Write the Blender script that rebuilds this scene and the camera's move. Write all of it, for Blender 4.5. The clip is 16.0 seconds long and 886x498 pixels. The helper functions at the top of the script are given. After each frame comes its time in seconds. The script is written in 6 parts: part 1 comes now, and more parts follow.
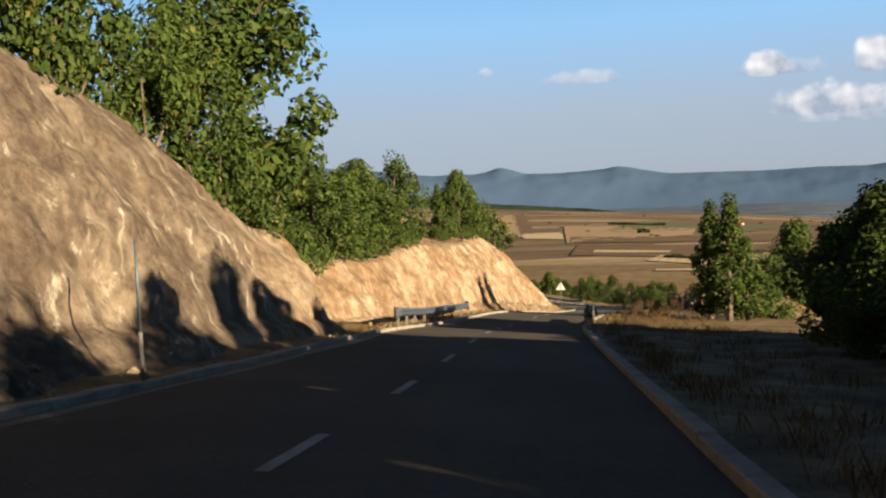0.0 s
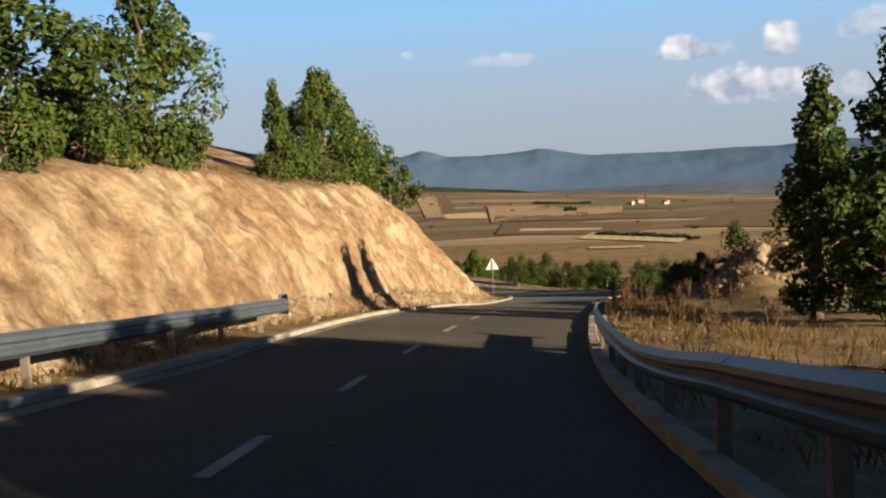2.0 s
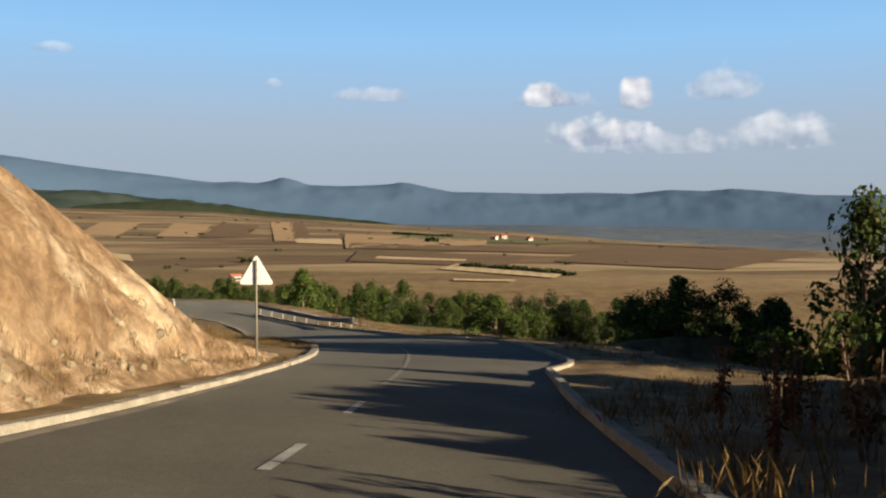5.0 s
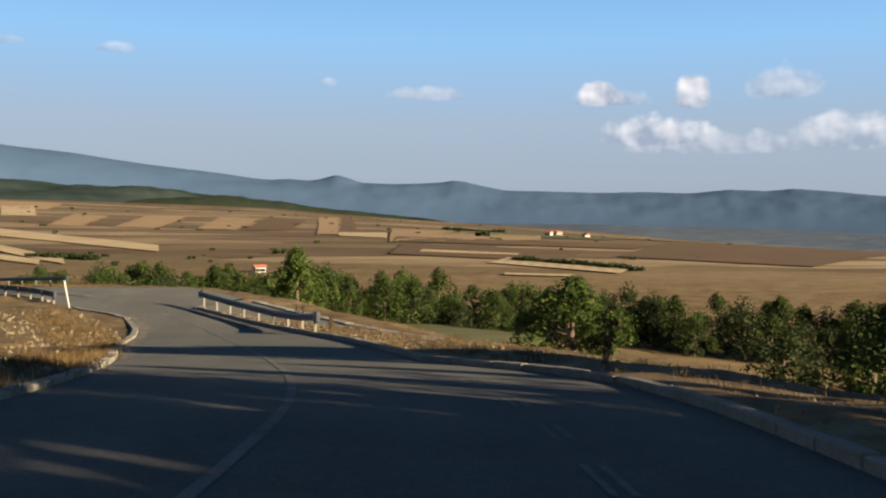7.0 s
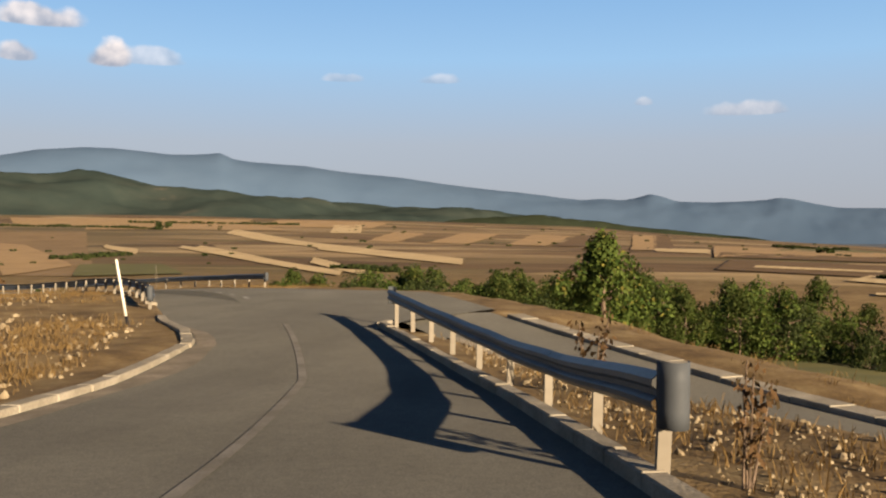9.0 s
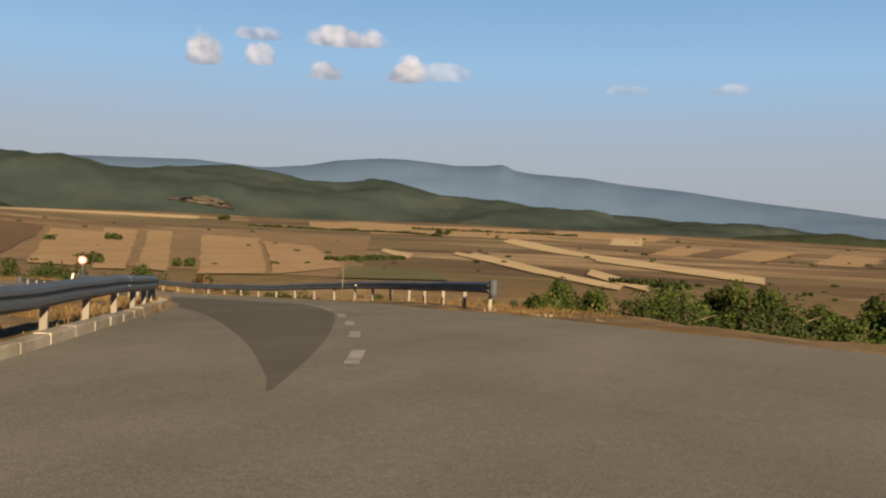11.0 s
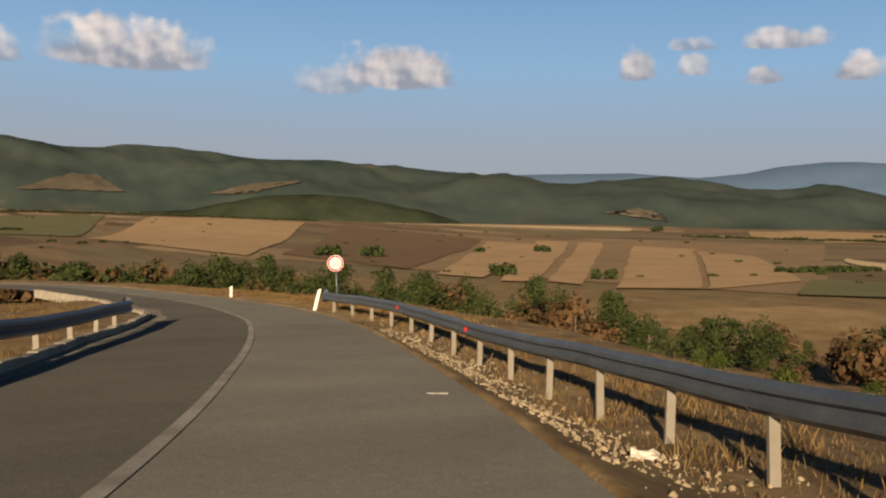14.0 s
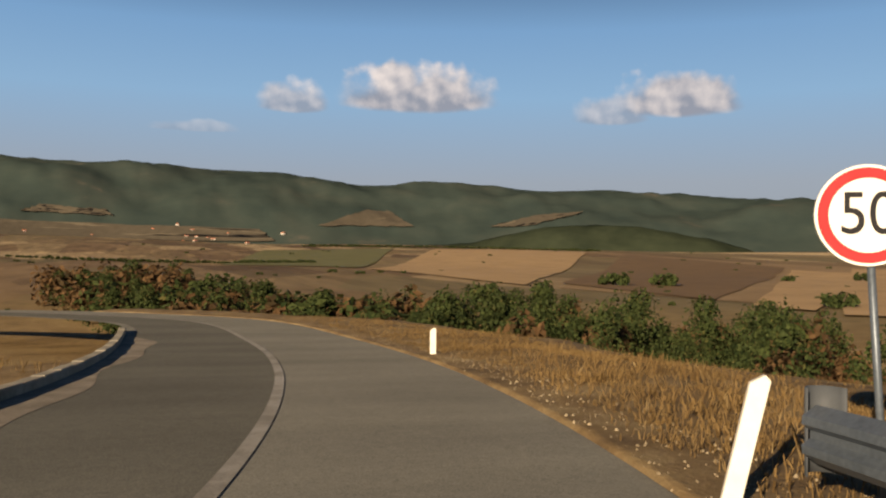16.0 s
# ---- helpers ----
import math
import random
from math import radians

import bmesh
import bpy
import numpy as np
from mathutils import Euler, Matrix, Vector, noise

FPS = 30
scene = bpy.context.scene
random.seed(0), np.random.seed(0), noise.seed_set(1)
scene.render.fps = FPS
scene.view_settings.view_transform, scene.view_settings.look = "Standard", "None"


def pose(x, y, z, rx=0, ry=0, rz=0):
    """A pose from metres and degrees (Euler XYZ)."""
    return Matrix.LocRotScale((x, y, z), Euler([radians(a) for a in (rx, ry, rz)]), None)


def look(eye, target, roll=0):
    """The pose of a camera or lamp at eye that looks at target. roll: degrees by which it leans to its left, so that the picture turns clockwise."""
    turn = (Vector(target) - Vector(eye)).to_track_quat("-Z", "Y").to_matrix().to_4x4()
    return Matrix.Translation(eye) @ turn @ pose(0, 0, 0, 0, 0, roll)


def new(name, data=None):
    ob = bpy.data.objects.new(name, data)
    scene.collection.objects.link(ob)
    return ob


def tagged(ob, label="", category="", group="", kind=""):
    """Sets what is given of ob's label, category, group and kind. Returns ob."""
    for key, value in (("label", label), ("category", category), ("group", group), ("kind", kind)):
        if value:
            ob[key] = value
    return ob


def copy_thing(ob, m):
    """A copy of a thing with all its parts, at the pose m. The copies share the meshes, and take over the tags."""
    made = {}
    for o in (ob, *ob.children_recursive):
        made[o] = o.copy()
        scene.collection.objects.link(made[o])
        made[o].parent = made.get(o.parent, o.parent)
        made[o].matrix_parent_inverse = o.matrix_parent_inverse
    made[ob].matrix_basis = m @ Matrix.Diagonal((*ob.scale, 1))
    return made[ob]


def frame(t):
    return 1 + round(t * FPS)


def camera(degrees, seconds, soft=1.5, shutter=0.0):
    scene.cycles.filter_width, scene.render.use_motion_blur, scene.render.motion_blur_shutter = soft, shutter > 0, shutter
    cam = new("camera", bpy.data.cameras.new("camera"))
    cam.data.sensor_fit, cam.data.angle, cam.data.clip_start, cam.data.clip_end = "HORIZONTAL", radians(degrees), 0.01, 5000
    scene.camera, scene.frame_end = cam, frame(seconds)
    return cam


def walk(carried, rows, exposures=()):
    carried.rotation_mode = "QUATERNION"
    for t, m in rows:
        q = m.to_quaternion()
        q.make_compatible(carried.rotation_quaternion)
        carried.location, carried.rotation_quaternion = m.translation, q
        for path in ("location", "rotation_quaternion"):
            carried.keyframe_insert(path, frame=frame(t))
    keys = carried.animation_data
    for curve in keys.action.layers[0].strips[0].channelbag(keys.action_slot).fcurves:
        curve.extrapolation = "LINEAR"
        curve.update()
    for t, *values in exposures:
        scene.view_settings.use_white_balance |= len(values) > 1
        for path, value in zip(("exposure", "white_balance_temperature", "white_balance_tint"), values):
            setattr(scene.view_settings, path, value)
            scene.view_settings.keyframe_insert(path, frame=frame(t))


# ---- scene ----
cam = camera(52.21, 16.0, soft=2.2)
PATH = [
    (0.0, look((0.000, 0.000, 1.300), (-0.033, 49.925, -1.439), -2.53)),
    (0.5, look((0.510, 6.648, 0.454), (2.719, 56.523, -2.300), -2.94)),
    (1.0, look((1.526, 14.109, -0.381), (4.449, 63.932, -3.402), -2.78)),
    (1.5, look((2.459, 22.352, -1.275), (5.853, 72.102, -4.937), -2.90)),
    (2.0, look((3.241, 29.895, -2.066), (7.366, 79.579, -5.880), -3.15)),
    (2.5, look((4.179, 36.405, -2.926), (9.442, 86.022, -6.155), -2.99)),
    (3.0, look((5.069, 42.776, -3.638), (12.283, 92.204, -5.836), -2.49)),
    (3.5, look((6.387, 49.367, -4.210), (15.582, 98.477, -6.119), -1.38)),
    (4.0, look((7.900, 55.339, -4.926), (18.109, 104.240, -7.046), -0.62)),
    (4.5, look((9.451, 61.773, -5.698), (20.536, 110.479, -7.891), -0.30)),
    (5.0, look((11.129, 68.274, -6.566), (22.949, 116.807, -8.753), 0.15)),
    (5.5, look((12.895, 74.818, -7.479), (25.091, 123.258, -9.672), 0.60)),
    (6.0, look((14.703, 81.415, -8.377), (26.707, 129.899, -10.678), 0.95)),
    (6.5, look((16.513, 88.090, -9.206), (27.568, 136.793, -11.608), 1.13)),
    (7.0, look((18.349, 95.115, -9.985), (27.330, 144.250, -12.232), 0.55)),
    (7.5, look((19.837, 102.468, -10.762), (25.009, 152.155, -12.690), 0.14)),
    (8.0, look((20.307, 109.739, -11.566), (20.500, 159.710, -13.230), 0.04)),
    (8.5, look((20.049, 117.109, -12.356), (16.020, 166.921, -13.850), 0.15)),
    (9.0, look((19.292, 124.447, -13.163), (11.210, 173.775, -14.380), 0.24)),
    (9.5, look((18.013, 130.809, -13.747), (5.827, 179.291, -14.700), 0.60)),
    (10.0, look((16.099, 136.879, -14.186), (0.459, 184.364, -14.945), 1.20)),
    (10.5, look((13.979, 142.999, -14.370), (-5.140, 189.193, -15.121), 1.75)),
    (11.0, look((11.607, 149.091, -14.500), (-10.920, 193.721, -15.306), 2.05)),
    (11.5, look((8.915, 155.070, -14.530), (-16.828, 197.921, -15.533), 2.18)),
    (12.0, look((5.835, 160.855, -14.735), (-22.620, 201.950, -16.140), 2.12)),
    (12.5, look((2.319, 166.395, -15.070), (-29.076, 205.288, -16.371), 1.80)),
    (13.0, look((-1.863, 171.448, -15.338), (-36.476, 207.511, -16.495), 1.66)),
    (13.5, look((-6.905, 175.993, -15.731), (-44.613, 208.815, -16.674), 1.52)),
    (14.0, look((-12.388, 179.909, -16.234), (-52.751, 209.410, -16.954), 1.08)),
    (14.5, look((-18.262, 183.706, -16.726), (-61.088, 209.508, -17.202), 0.62)),
    (15.0, look((-24.507, 186.829, -17.054), (-69.195, 209.255, -17.031), 0.22)),
    (15.5, look((-31.139, 189.811, -17.366), (-77.229, 209.184, -16.771), 0.45)),
    (16.0, look((-37.990, 192.670, -17.651), (-85.408, 208.508, -16.828), 0.56)),
]
# road line under the vehicle, one point a second of travel: x, y, z
ROAD = [
    (-1.58, -26.08, 3.42), (-0.79, -13.04, 1.71), (0.00, 0.00, 0.00), (1.53, 14.11, -1.68),
    (3.24, 29.90, -3.37), (5.07, 42.78, -4.94), (7.90, 55.34, -6.23), (11.13, 68.27, -7.87),
    (14.70, 81.42, -9.68), (18.35, 95.11, -11.28), (20.31, 109.74, -12.87), (19.29, 124.45, -14.46),
    (16.10, 136.88, -15.49), (11.61, 149.09, -15.80), (5.84, 160.85, -16.03), (-1.86, 171.45, -16.64),
    (-12.39, 179.91, -17.53), (-24.51, 186.83, -18.35), (-37.99, 192.67, -18.95), (-50.50, 195.90, -19.42),
    (-64.00, 196.90, -19.85), (-78.00, 196.20, -20.20), (-91.00, 191.50, -20.60), (-103.00, 184.00, -21.00),
    (-113.00, 174.00, -21.50),
]

walk(cam, PATH, ((0.0, 1.62, 6500, 5), (4.0, 1.55, 6500, 4), (6.5, 1.55, 6250, 4), (8.0, 1.57, 6750, 8), (9.5, 1.55, 7150, 10), (12.0, 1.25, 7250, 10), (16.0, 1.15, 7100, 10)))

# ---------------------------------------------------------------- light
SUN_AZ, SUN_EL = math.atan2(0.72, -0.695), radians(15.0)
SUN_DIR = Vector((math.sin(SUN_AZ) * math.cos(SUN_EL), math.cos(SUN_AZ) * math.cos(SUN_EL), math.sin(SUN_EL)))
world = bpy.data.worlds.new("sky")
scene.world = world
world.use_nodes = True
wn, wl = world.node_tree.nodes, world.node_tree.links
sky = wn.new("ShaderNodeTexSky")
sky.sky_type, sky.sun_disc = "NISHITA", False
sky.sun_elevation, sky.sun_rotation = SUN_EL, SUN_AZ
sky.air_density, sky.dust_density, sky.ozone_density, sky.altitude = 1.0, 0.6, 1.5, 600
# clear blue above, a pale lilac haze along the horizon, and cumulus clouds at their bearings
HAZE = [(0.0, (1.58, 1.74, 2.12)), (0.09, (1.72, 2.04, 2.62)), (0.18, (1.36, 2.42, 3.85)), (0.25, (1.00, 2.02, 3.60)), (0.33, (0.24, 0.58, 1.30)), (0.5, (0.08, 0.23, 0.62)), (1.0, (0.02, 0.07, 0.28))]


def wnode(kind, *ins, op=None):
    n = wn.new(kind)
    if op:
        n.operation = op
    for k, v in enumerate(ins):
        if v is None:
            continue
        if isinstance(v, (int, float)):
            n.inputs[k].default_value = v
        elif isinstance(v, tuple):
            n.inputs[k].default_value = v
        else:
            wl.new(v, n.inputs[k])
    return n.outputs[0]


def wmath(op, *ins):
    return wnode("ShaderNodeMath", *ins, op=op)


def wmix(fac, a, b):
    n = wn.new("ShaderNodeMix")
    n.data_type = "RGBA"
    for sock, v in ((n.inputs[0], fac), (n.inputs[6], a), (n.inputs[7], b)):
        if isinstance(v, (int, float)):
            sock.default_value = v
        elif isinstance(v, tuple):
            sock.default_value = (*v, 1)
        else:
            wl.new(v, sock)
    return n.outputs[2]


wg = wn.new("ShaderNodeTexCoord")
wsep = wn.new("ShaderNodeSeparateXYZ")
wl.new(wg.outputs["Generated"], wsep.inputs[0])
wx, wy, wz = wsep.outputs
wr = wn.new("ShaderNodeValToRGB")
while len(wr.color_ramp.elements) < len(HAZE):
    wr.color_ramp.elements.new(0.5)
for e_, (p_, c_) in zip(wr.color_ramp.elements, HAZE):
    e_.position, e_.color = p_, (*[q / 4 for q in c_], 1)
wl.new(wz, wr.inputs[0])
clear = wnode("ShaderNodeVectorMath", wr.outputs[0], (4, 4, 4), op="MULTIPLY")
clear = wmix(0.06, clear, wnode("ShaderNodeVectorMath", sky.outputs[0], (0.5, 0.5, 0.5), op="MULTIPLY"))
w_az = wmath("MULTIPLY", wmath("ARCTAN2", wmath("MULTIPLY", wx, -1.0), wy), 57.2958)
w_el = wmath("MULTIPLY", wmath("ARCSINE", wz), 57.2958)
w_at = wnode("ShaderNodeCombineXYZ", w_az, w_el, 0.0)


def wnoise(vec, scale, detail, rough):
    n = wn.new("ShaderNodeTexNoise")
    n.inputs["Scale"].default_value, n.inputs["Detail"].default_value, n.inputs["Roughness"].default_value = scale, detail, rough
    wl.new(vec, n.inputs["Vector"])
    return n.outputs["Fac"]


w_n = wnoise(w_at, 0.62, 4, 0.42)
w_n2 = wnoise(wnode("ShaderNodeVectorMath", w_at, (0.30, -0.35, 0), op="ADD"), 0.62, 4, 0.42)


def sky_cloud(below, az, el, w, h, thick):
    """One heap of cloud over the sky so far: bearing, height, width and height in degrees, and how dense it is."""
    dx = wmath("MULTIPLY", wmath("SUBTRACT", w_az, az), 2.0 / w)
    dy = wmath("MULTIPLY", wmath("SUBTRACT", w_el, el - 0.28 * h), 1.0 / h)
    up = wmath("MULTIPLY", dy, 1.25)
    down = wmath("MULTIPLY", dy, -5.5)
    d = wmath("ADD", wmath("POWER", wmath("ABSOLUTE", dx), 2.0), wmath("POWER", wmath("MAXIMUM", up, down), 2.0))
    ragged = wmath("MINIMUM", wmath("MAXIMUM", wmath("MULTIPLY_ADD", dy, 2.6, 0.55), 0.45), 2.0)
    body = wmath("ADD", wmath("SUBTRACT", 0.86, d), wmath("MULTIPLY", wmath("SUBTRACT", w_n, 0.5), ragged))
    m = wn.new("ShaderNodeMapRange")
    m.interpolation_type = "SMOOTHSTEP"
    m.inputs[1].default_value, m.inputs[2].default_value = 0.02, 0.62
    m.inputs[3].default_value, m.inputs[4].default_value = 0.0, thick
    wl.new(body, m.inputs[0])
    lit = wmath("ADD", wmath("MULTIPLY", wmath("SUBTRACT", w_n, w_n2), 2.2), wmath("ADD", wmath("MULTIPLY", dy, 0.85), 0.20))
    lit = wmath("MINIMUM", wmath("MAXIMUM", lit, 0.0), 1.0)
    shade = wmix(lit, (1.62, 1.82, 2.35), (4.4, 4.1, 4.2))
    return wmix(m.outputs[0], below, shade)


for c_ in ((-30.8, 7.7, 5.0, 2.6, 0.55), (-34.0, 4.7, 8.0, 2.6, 0.6), (-27.0, 4.2, 13.0, 1.8, 0.5), (-9.2, 7.2, 6.0, 1.1, 0.5), (-3.1, 7.8, 1.5, 0.7, 0.35), (-20.6, 7.0, 6.4, 1.4, 0.6), (-20.1, 7.2, 3.6, 1.9, 1.0), (-25.6, 7.3, 2.7, 2.7, 1.0), (-23.4, 4.9, 7.6, 2.2, 0.95)):
    clear = sky_cloud(clear, *c_)
for c_ in ((15.7, 9.3, 3.2, 0.7, 0.35), (9.6, 9.3, 3.2, 0.8, 0.35), (27.2, 10.1, 5.0, 1.3, 0.45), (29.5, 10.2, 3.0, 2.1, 1.0), (33.4, 12.0, 6.0, 1.6, 0.9), (34.5, 10.0, 2.7, 1.6, 0.85), (38.6, 10.7, 2.4, 1.8, 0.8), (38.6, 11.9, 3.6, 1.1, 0.7), (41.9, 10.8, 3.0, 2.6, 0.95)):
    clear = sky_cloud(clear, *c_)
for c_ in ((61.0, 9.8, 6.0, 2.6, 0.6), (56.8, 10.7, 8.6, 3.8, 1.0), (81.0, 10.4, 5.2, 2.6, 0.75), (87.0, 8.3, 6.5, 0.9, 0.3), (73.2, 11.1, 12.0, 3.8, 1.0), (102.0, 10.0, 8.0, 3.0, 0.9)):
    clear = sky_cloud(clear, *c_)
wl.new(clear, wn["Background"].inputs[0])
wn["Background"].inputs[1].default_value = 0.082
sun = new("sun", bpy.data.lights.new("sun", "SUN"))
sun.data.energy, sun.data.angle, sun.data.color = 5.0, radians(0.5), (1.0, 0.80, 0.58)
sun.matrix_world = look(SUN_DIR * 100, (0, 0, 0))

rng = random.Random(7)


# ---------------------------------------------------------------- materials
def mat(name, rough=0.85, metal=0.0):
    m = bpy.data.materials.new(name)
    m.use_nodes = True
    b = m.node_tree.nodes["Principled BSDF"]
    b.inputs["Roughness"].default_value, b.inputs["Metallic"].default_value = rough, metal
    b.inputs["Specular IOR Level"].default_value = 0.12
    return m, m.node_tree.nodes, m.node_tree.links, b


def place(nodes, links, scale=(1, 1, 1), turn=(0, 0, 0), obj=False, kind="POINT"):
    """World position (or the object's own place), scaled and turned."""
    mp = nodes.new("ShaderNodeMapping")
    mp.vector_type = kind
    mp.inputs["Scale"].default_value, mp.inputs["Rotation"].default_value = scale, turn
    if obj:
        links.new(nodes.new("ShaderNodeTexCoord").outputs["Object"], mp.inputs["Vector"])
    else:
        links.new(nodes.new("ShaderNodeNewGeometry").outputs["Position"], mp.inputs["Vector"])
    return mp.outputs[0]


def noise_tex(nodes, links, vec, scale, detail=5, rough=0.6, dist=0.0):
    n = nodes.new("ShaderNodeTexNoise")
    n.inputs["Scale"].default_value, n.inputs["Detail"].default_value = scale, detail
    n.inputs["Roughness"].default_value, n.inputs["Distortion"].default_value = rough, dist
    links.new(vec, n.inputs["Vector"])
    return n.outputs["Fac"]


def ramp(nodes, links, fac, stops):
    r = nodes.new("ShaderNodeValToRGB")
    e = r.color_ramp.elements
    while len(e) < len(stops):
        e.new(0.5)
    for el, (p, c) in zip(e, stops):
        el.position, el.color = p, (*c, 1)
    links.new(fac, r.inputs[0])
    return r.outputs[0]


def mix(nodes, links, fac, a, b, mode="MIX"):
    m = nodes.new("ShaderNodeMix")
    m.data_type, m.blend_type = "RGBA", mode
    for sock, v in ((m.inputs[0], fac), (m.inputs[6], a), (m.inputs[7], b)):
        if isinstance(v, (int, float)):
            sock.default_value = v
        elif isinstance(v, tuple):
            sock.default_value = (*v, 1)
        else:
            links.new(v, sock)
    return m.outputs[2]


def step(nodes, links, val, lo, hi):
    m = nodes.new("ShaderNodeMapRange")
    m.inputs[1].default_value, m.inputs[2].default_value = lo, hi
    links.new(val, m.inputs[0])
    return m.outputs[0]


def bump(nodes, links, b, height, strength=0.4, dist=0.05):
    n = nodes.new("ShaderNodeBump")
    n.inputs["Strength"].default_value, n.inputs["Distance"].default_value = strength, dist
    links.new(height, n.inputs["Height"])
    links.new(n.outputs[0], b.inputs["Normal"])


def mat_noise(name, stops, scale=2.0, rough=0.85, metal=0.0, fine=25.0, bump_s=0.3, bump_d=0.02, stretch=(1, 1, 1)):
    """A surface with blotches at one scale and grain at another."""
    m, n, l, b = mat(name, rough, metal)
    v = place(n, l, stretch)
    big, small = noise_tex(n, l, v, scale), noise_tex(n, l, v, fine, 3)
    c = ramp(n, l, big, stops)
    c = mix(n, l, 0.35, c, ramp(n, l, small, [(0.3, (0.25, 0.25, 0.25)), (0.7, (0.75, 0.75, 0.75))]), "OVERLAY")
    l.new(c, b.inputs["Base Color"])
    bump(n, l, b, small, bump_s, bump_d)
    return m


def asphalt_material(name="asphalt", dark=1.0):
    m, n, l, b = mat(name, 0.95)
    b.inputs["Specular IOR Level"].default_value = 0.04
    v = place(n, l)
    big = noise_tex(n, l, v, 0.35, 4)
    grain = noise_tex(n, l, v, 60, 2)
    fleck = noise_tex(n, l, v, 9, 6, 0.75)
    c = ramp(n, l, big, [(0.3, (0.080, 0.072, 0.058)), (0.7, (0.104, 0.093, 0.074))])
    # the surface from the junction on is older and paler
    sep = n.new("ShaderNodeSeparateXYZ")
    l.new(v, sep.inputs[0])
    c = mix(n, l, step(n, l, sep.outputs[1], 62, 112), c, ramp(n, l, big, [(0.3, tuple(dark * q for q in (0.136, 0.132, 0.114))), (0.7, tuple(dark * q for q in (0.168, 0.163, 0.141)))]))
    c = mix(n, l, step(n, l, sep.outputs[1], 146, 168), c, (1.22, 1.22, 1.20), "MULTIPLY")
    # long darker wheel tracks and patches
    wear = noise_tex(n, l, place(n, l, (0.5, 0.06, 1)), 1.0, 4)
    c = mix(n, l, 0.5, c, ramp(n, l, wear, [(0.35, (0.40, 0.40, 0.41)), (0.65, (0.58, 0.58, 0.57))]), "OVERLAY")
    c = mix(n, l, 0.5, c, ramp(n, l, grain, [(0.35, (0.28, 0.28, 0.28)), (0.65, (0.72, 0.72, 0.72))]), "OVERLAY")
    c = mix(n, l, 0.35, c, ramp(n, l, fleck, [(0.35, (0.36, 0.36, 0.37)), (0.62, (0.6, 0.59, 0.57))]), "OVERLAY")
    l.new(c, b.inputs["Base Color"])
    bump(n, l, b, grain, 0.25, 0.006)
    return m


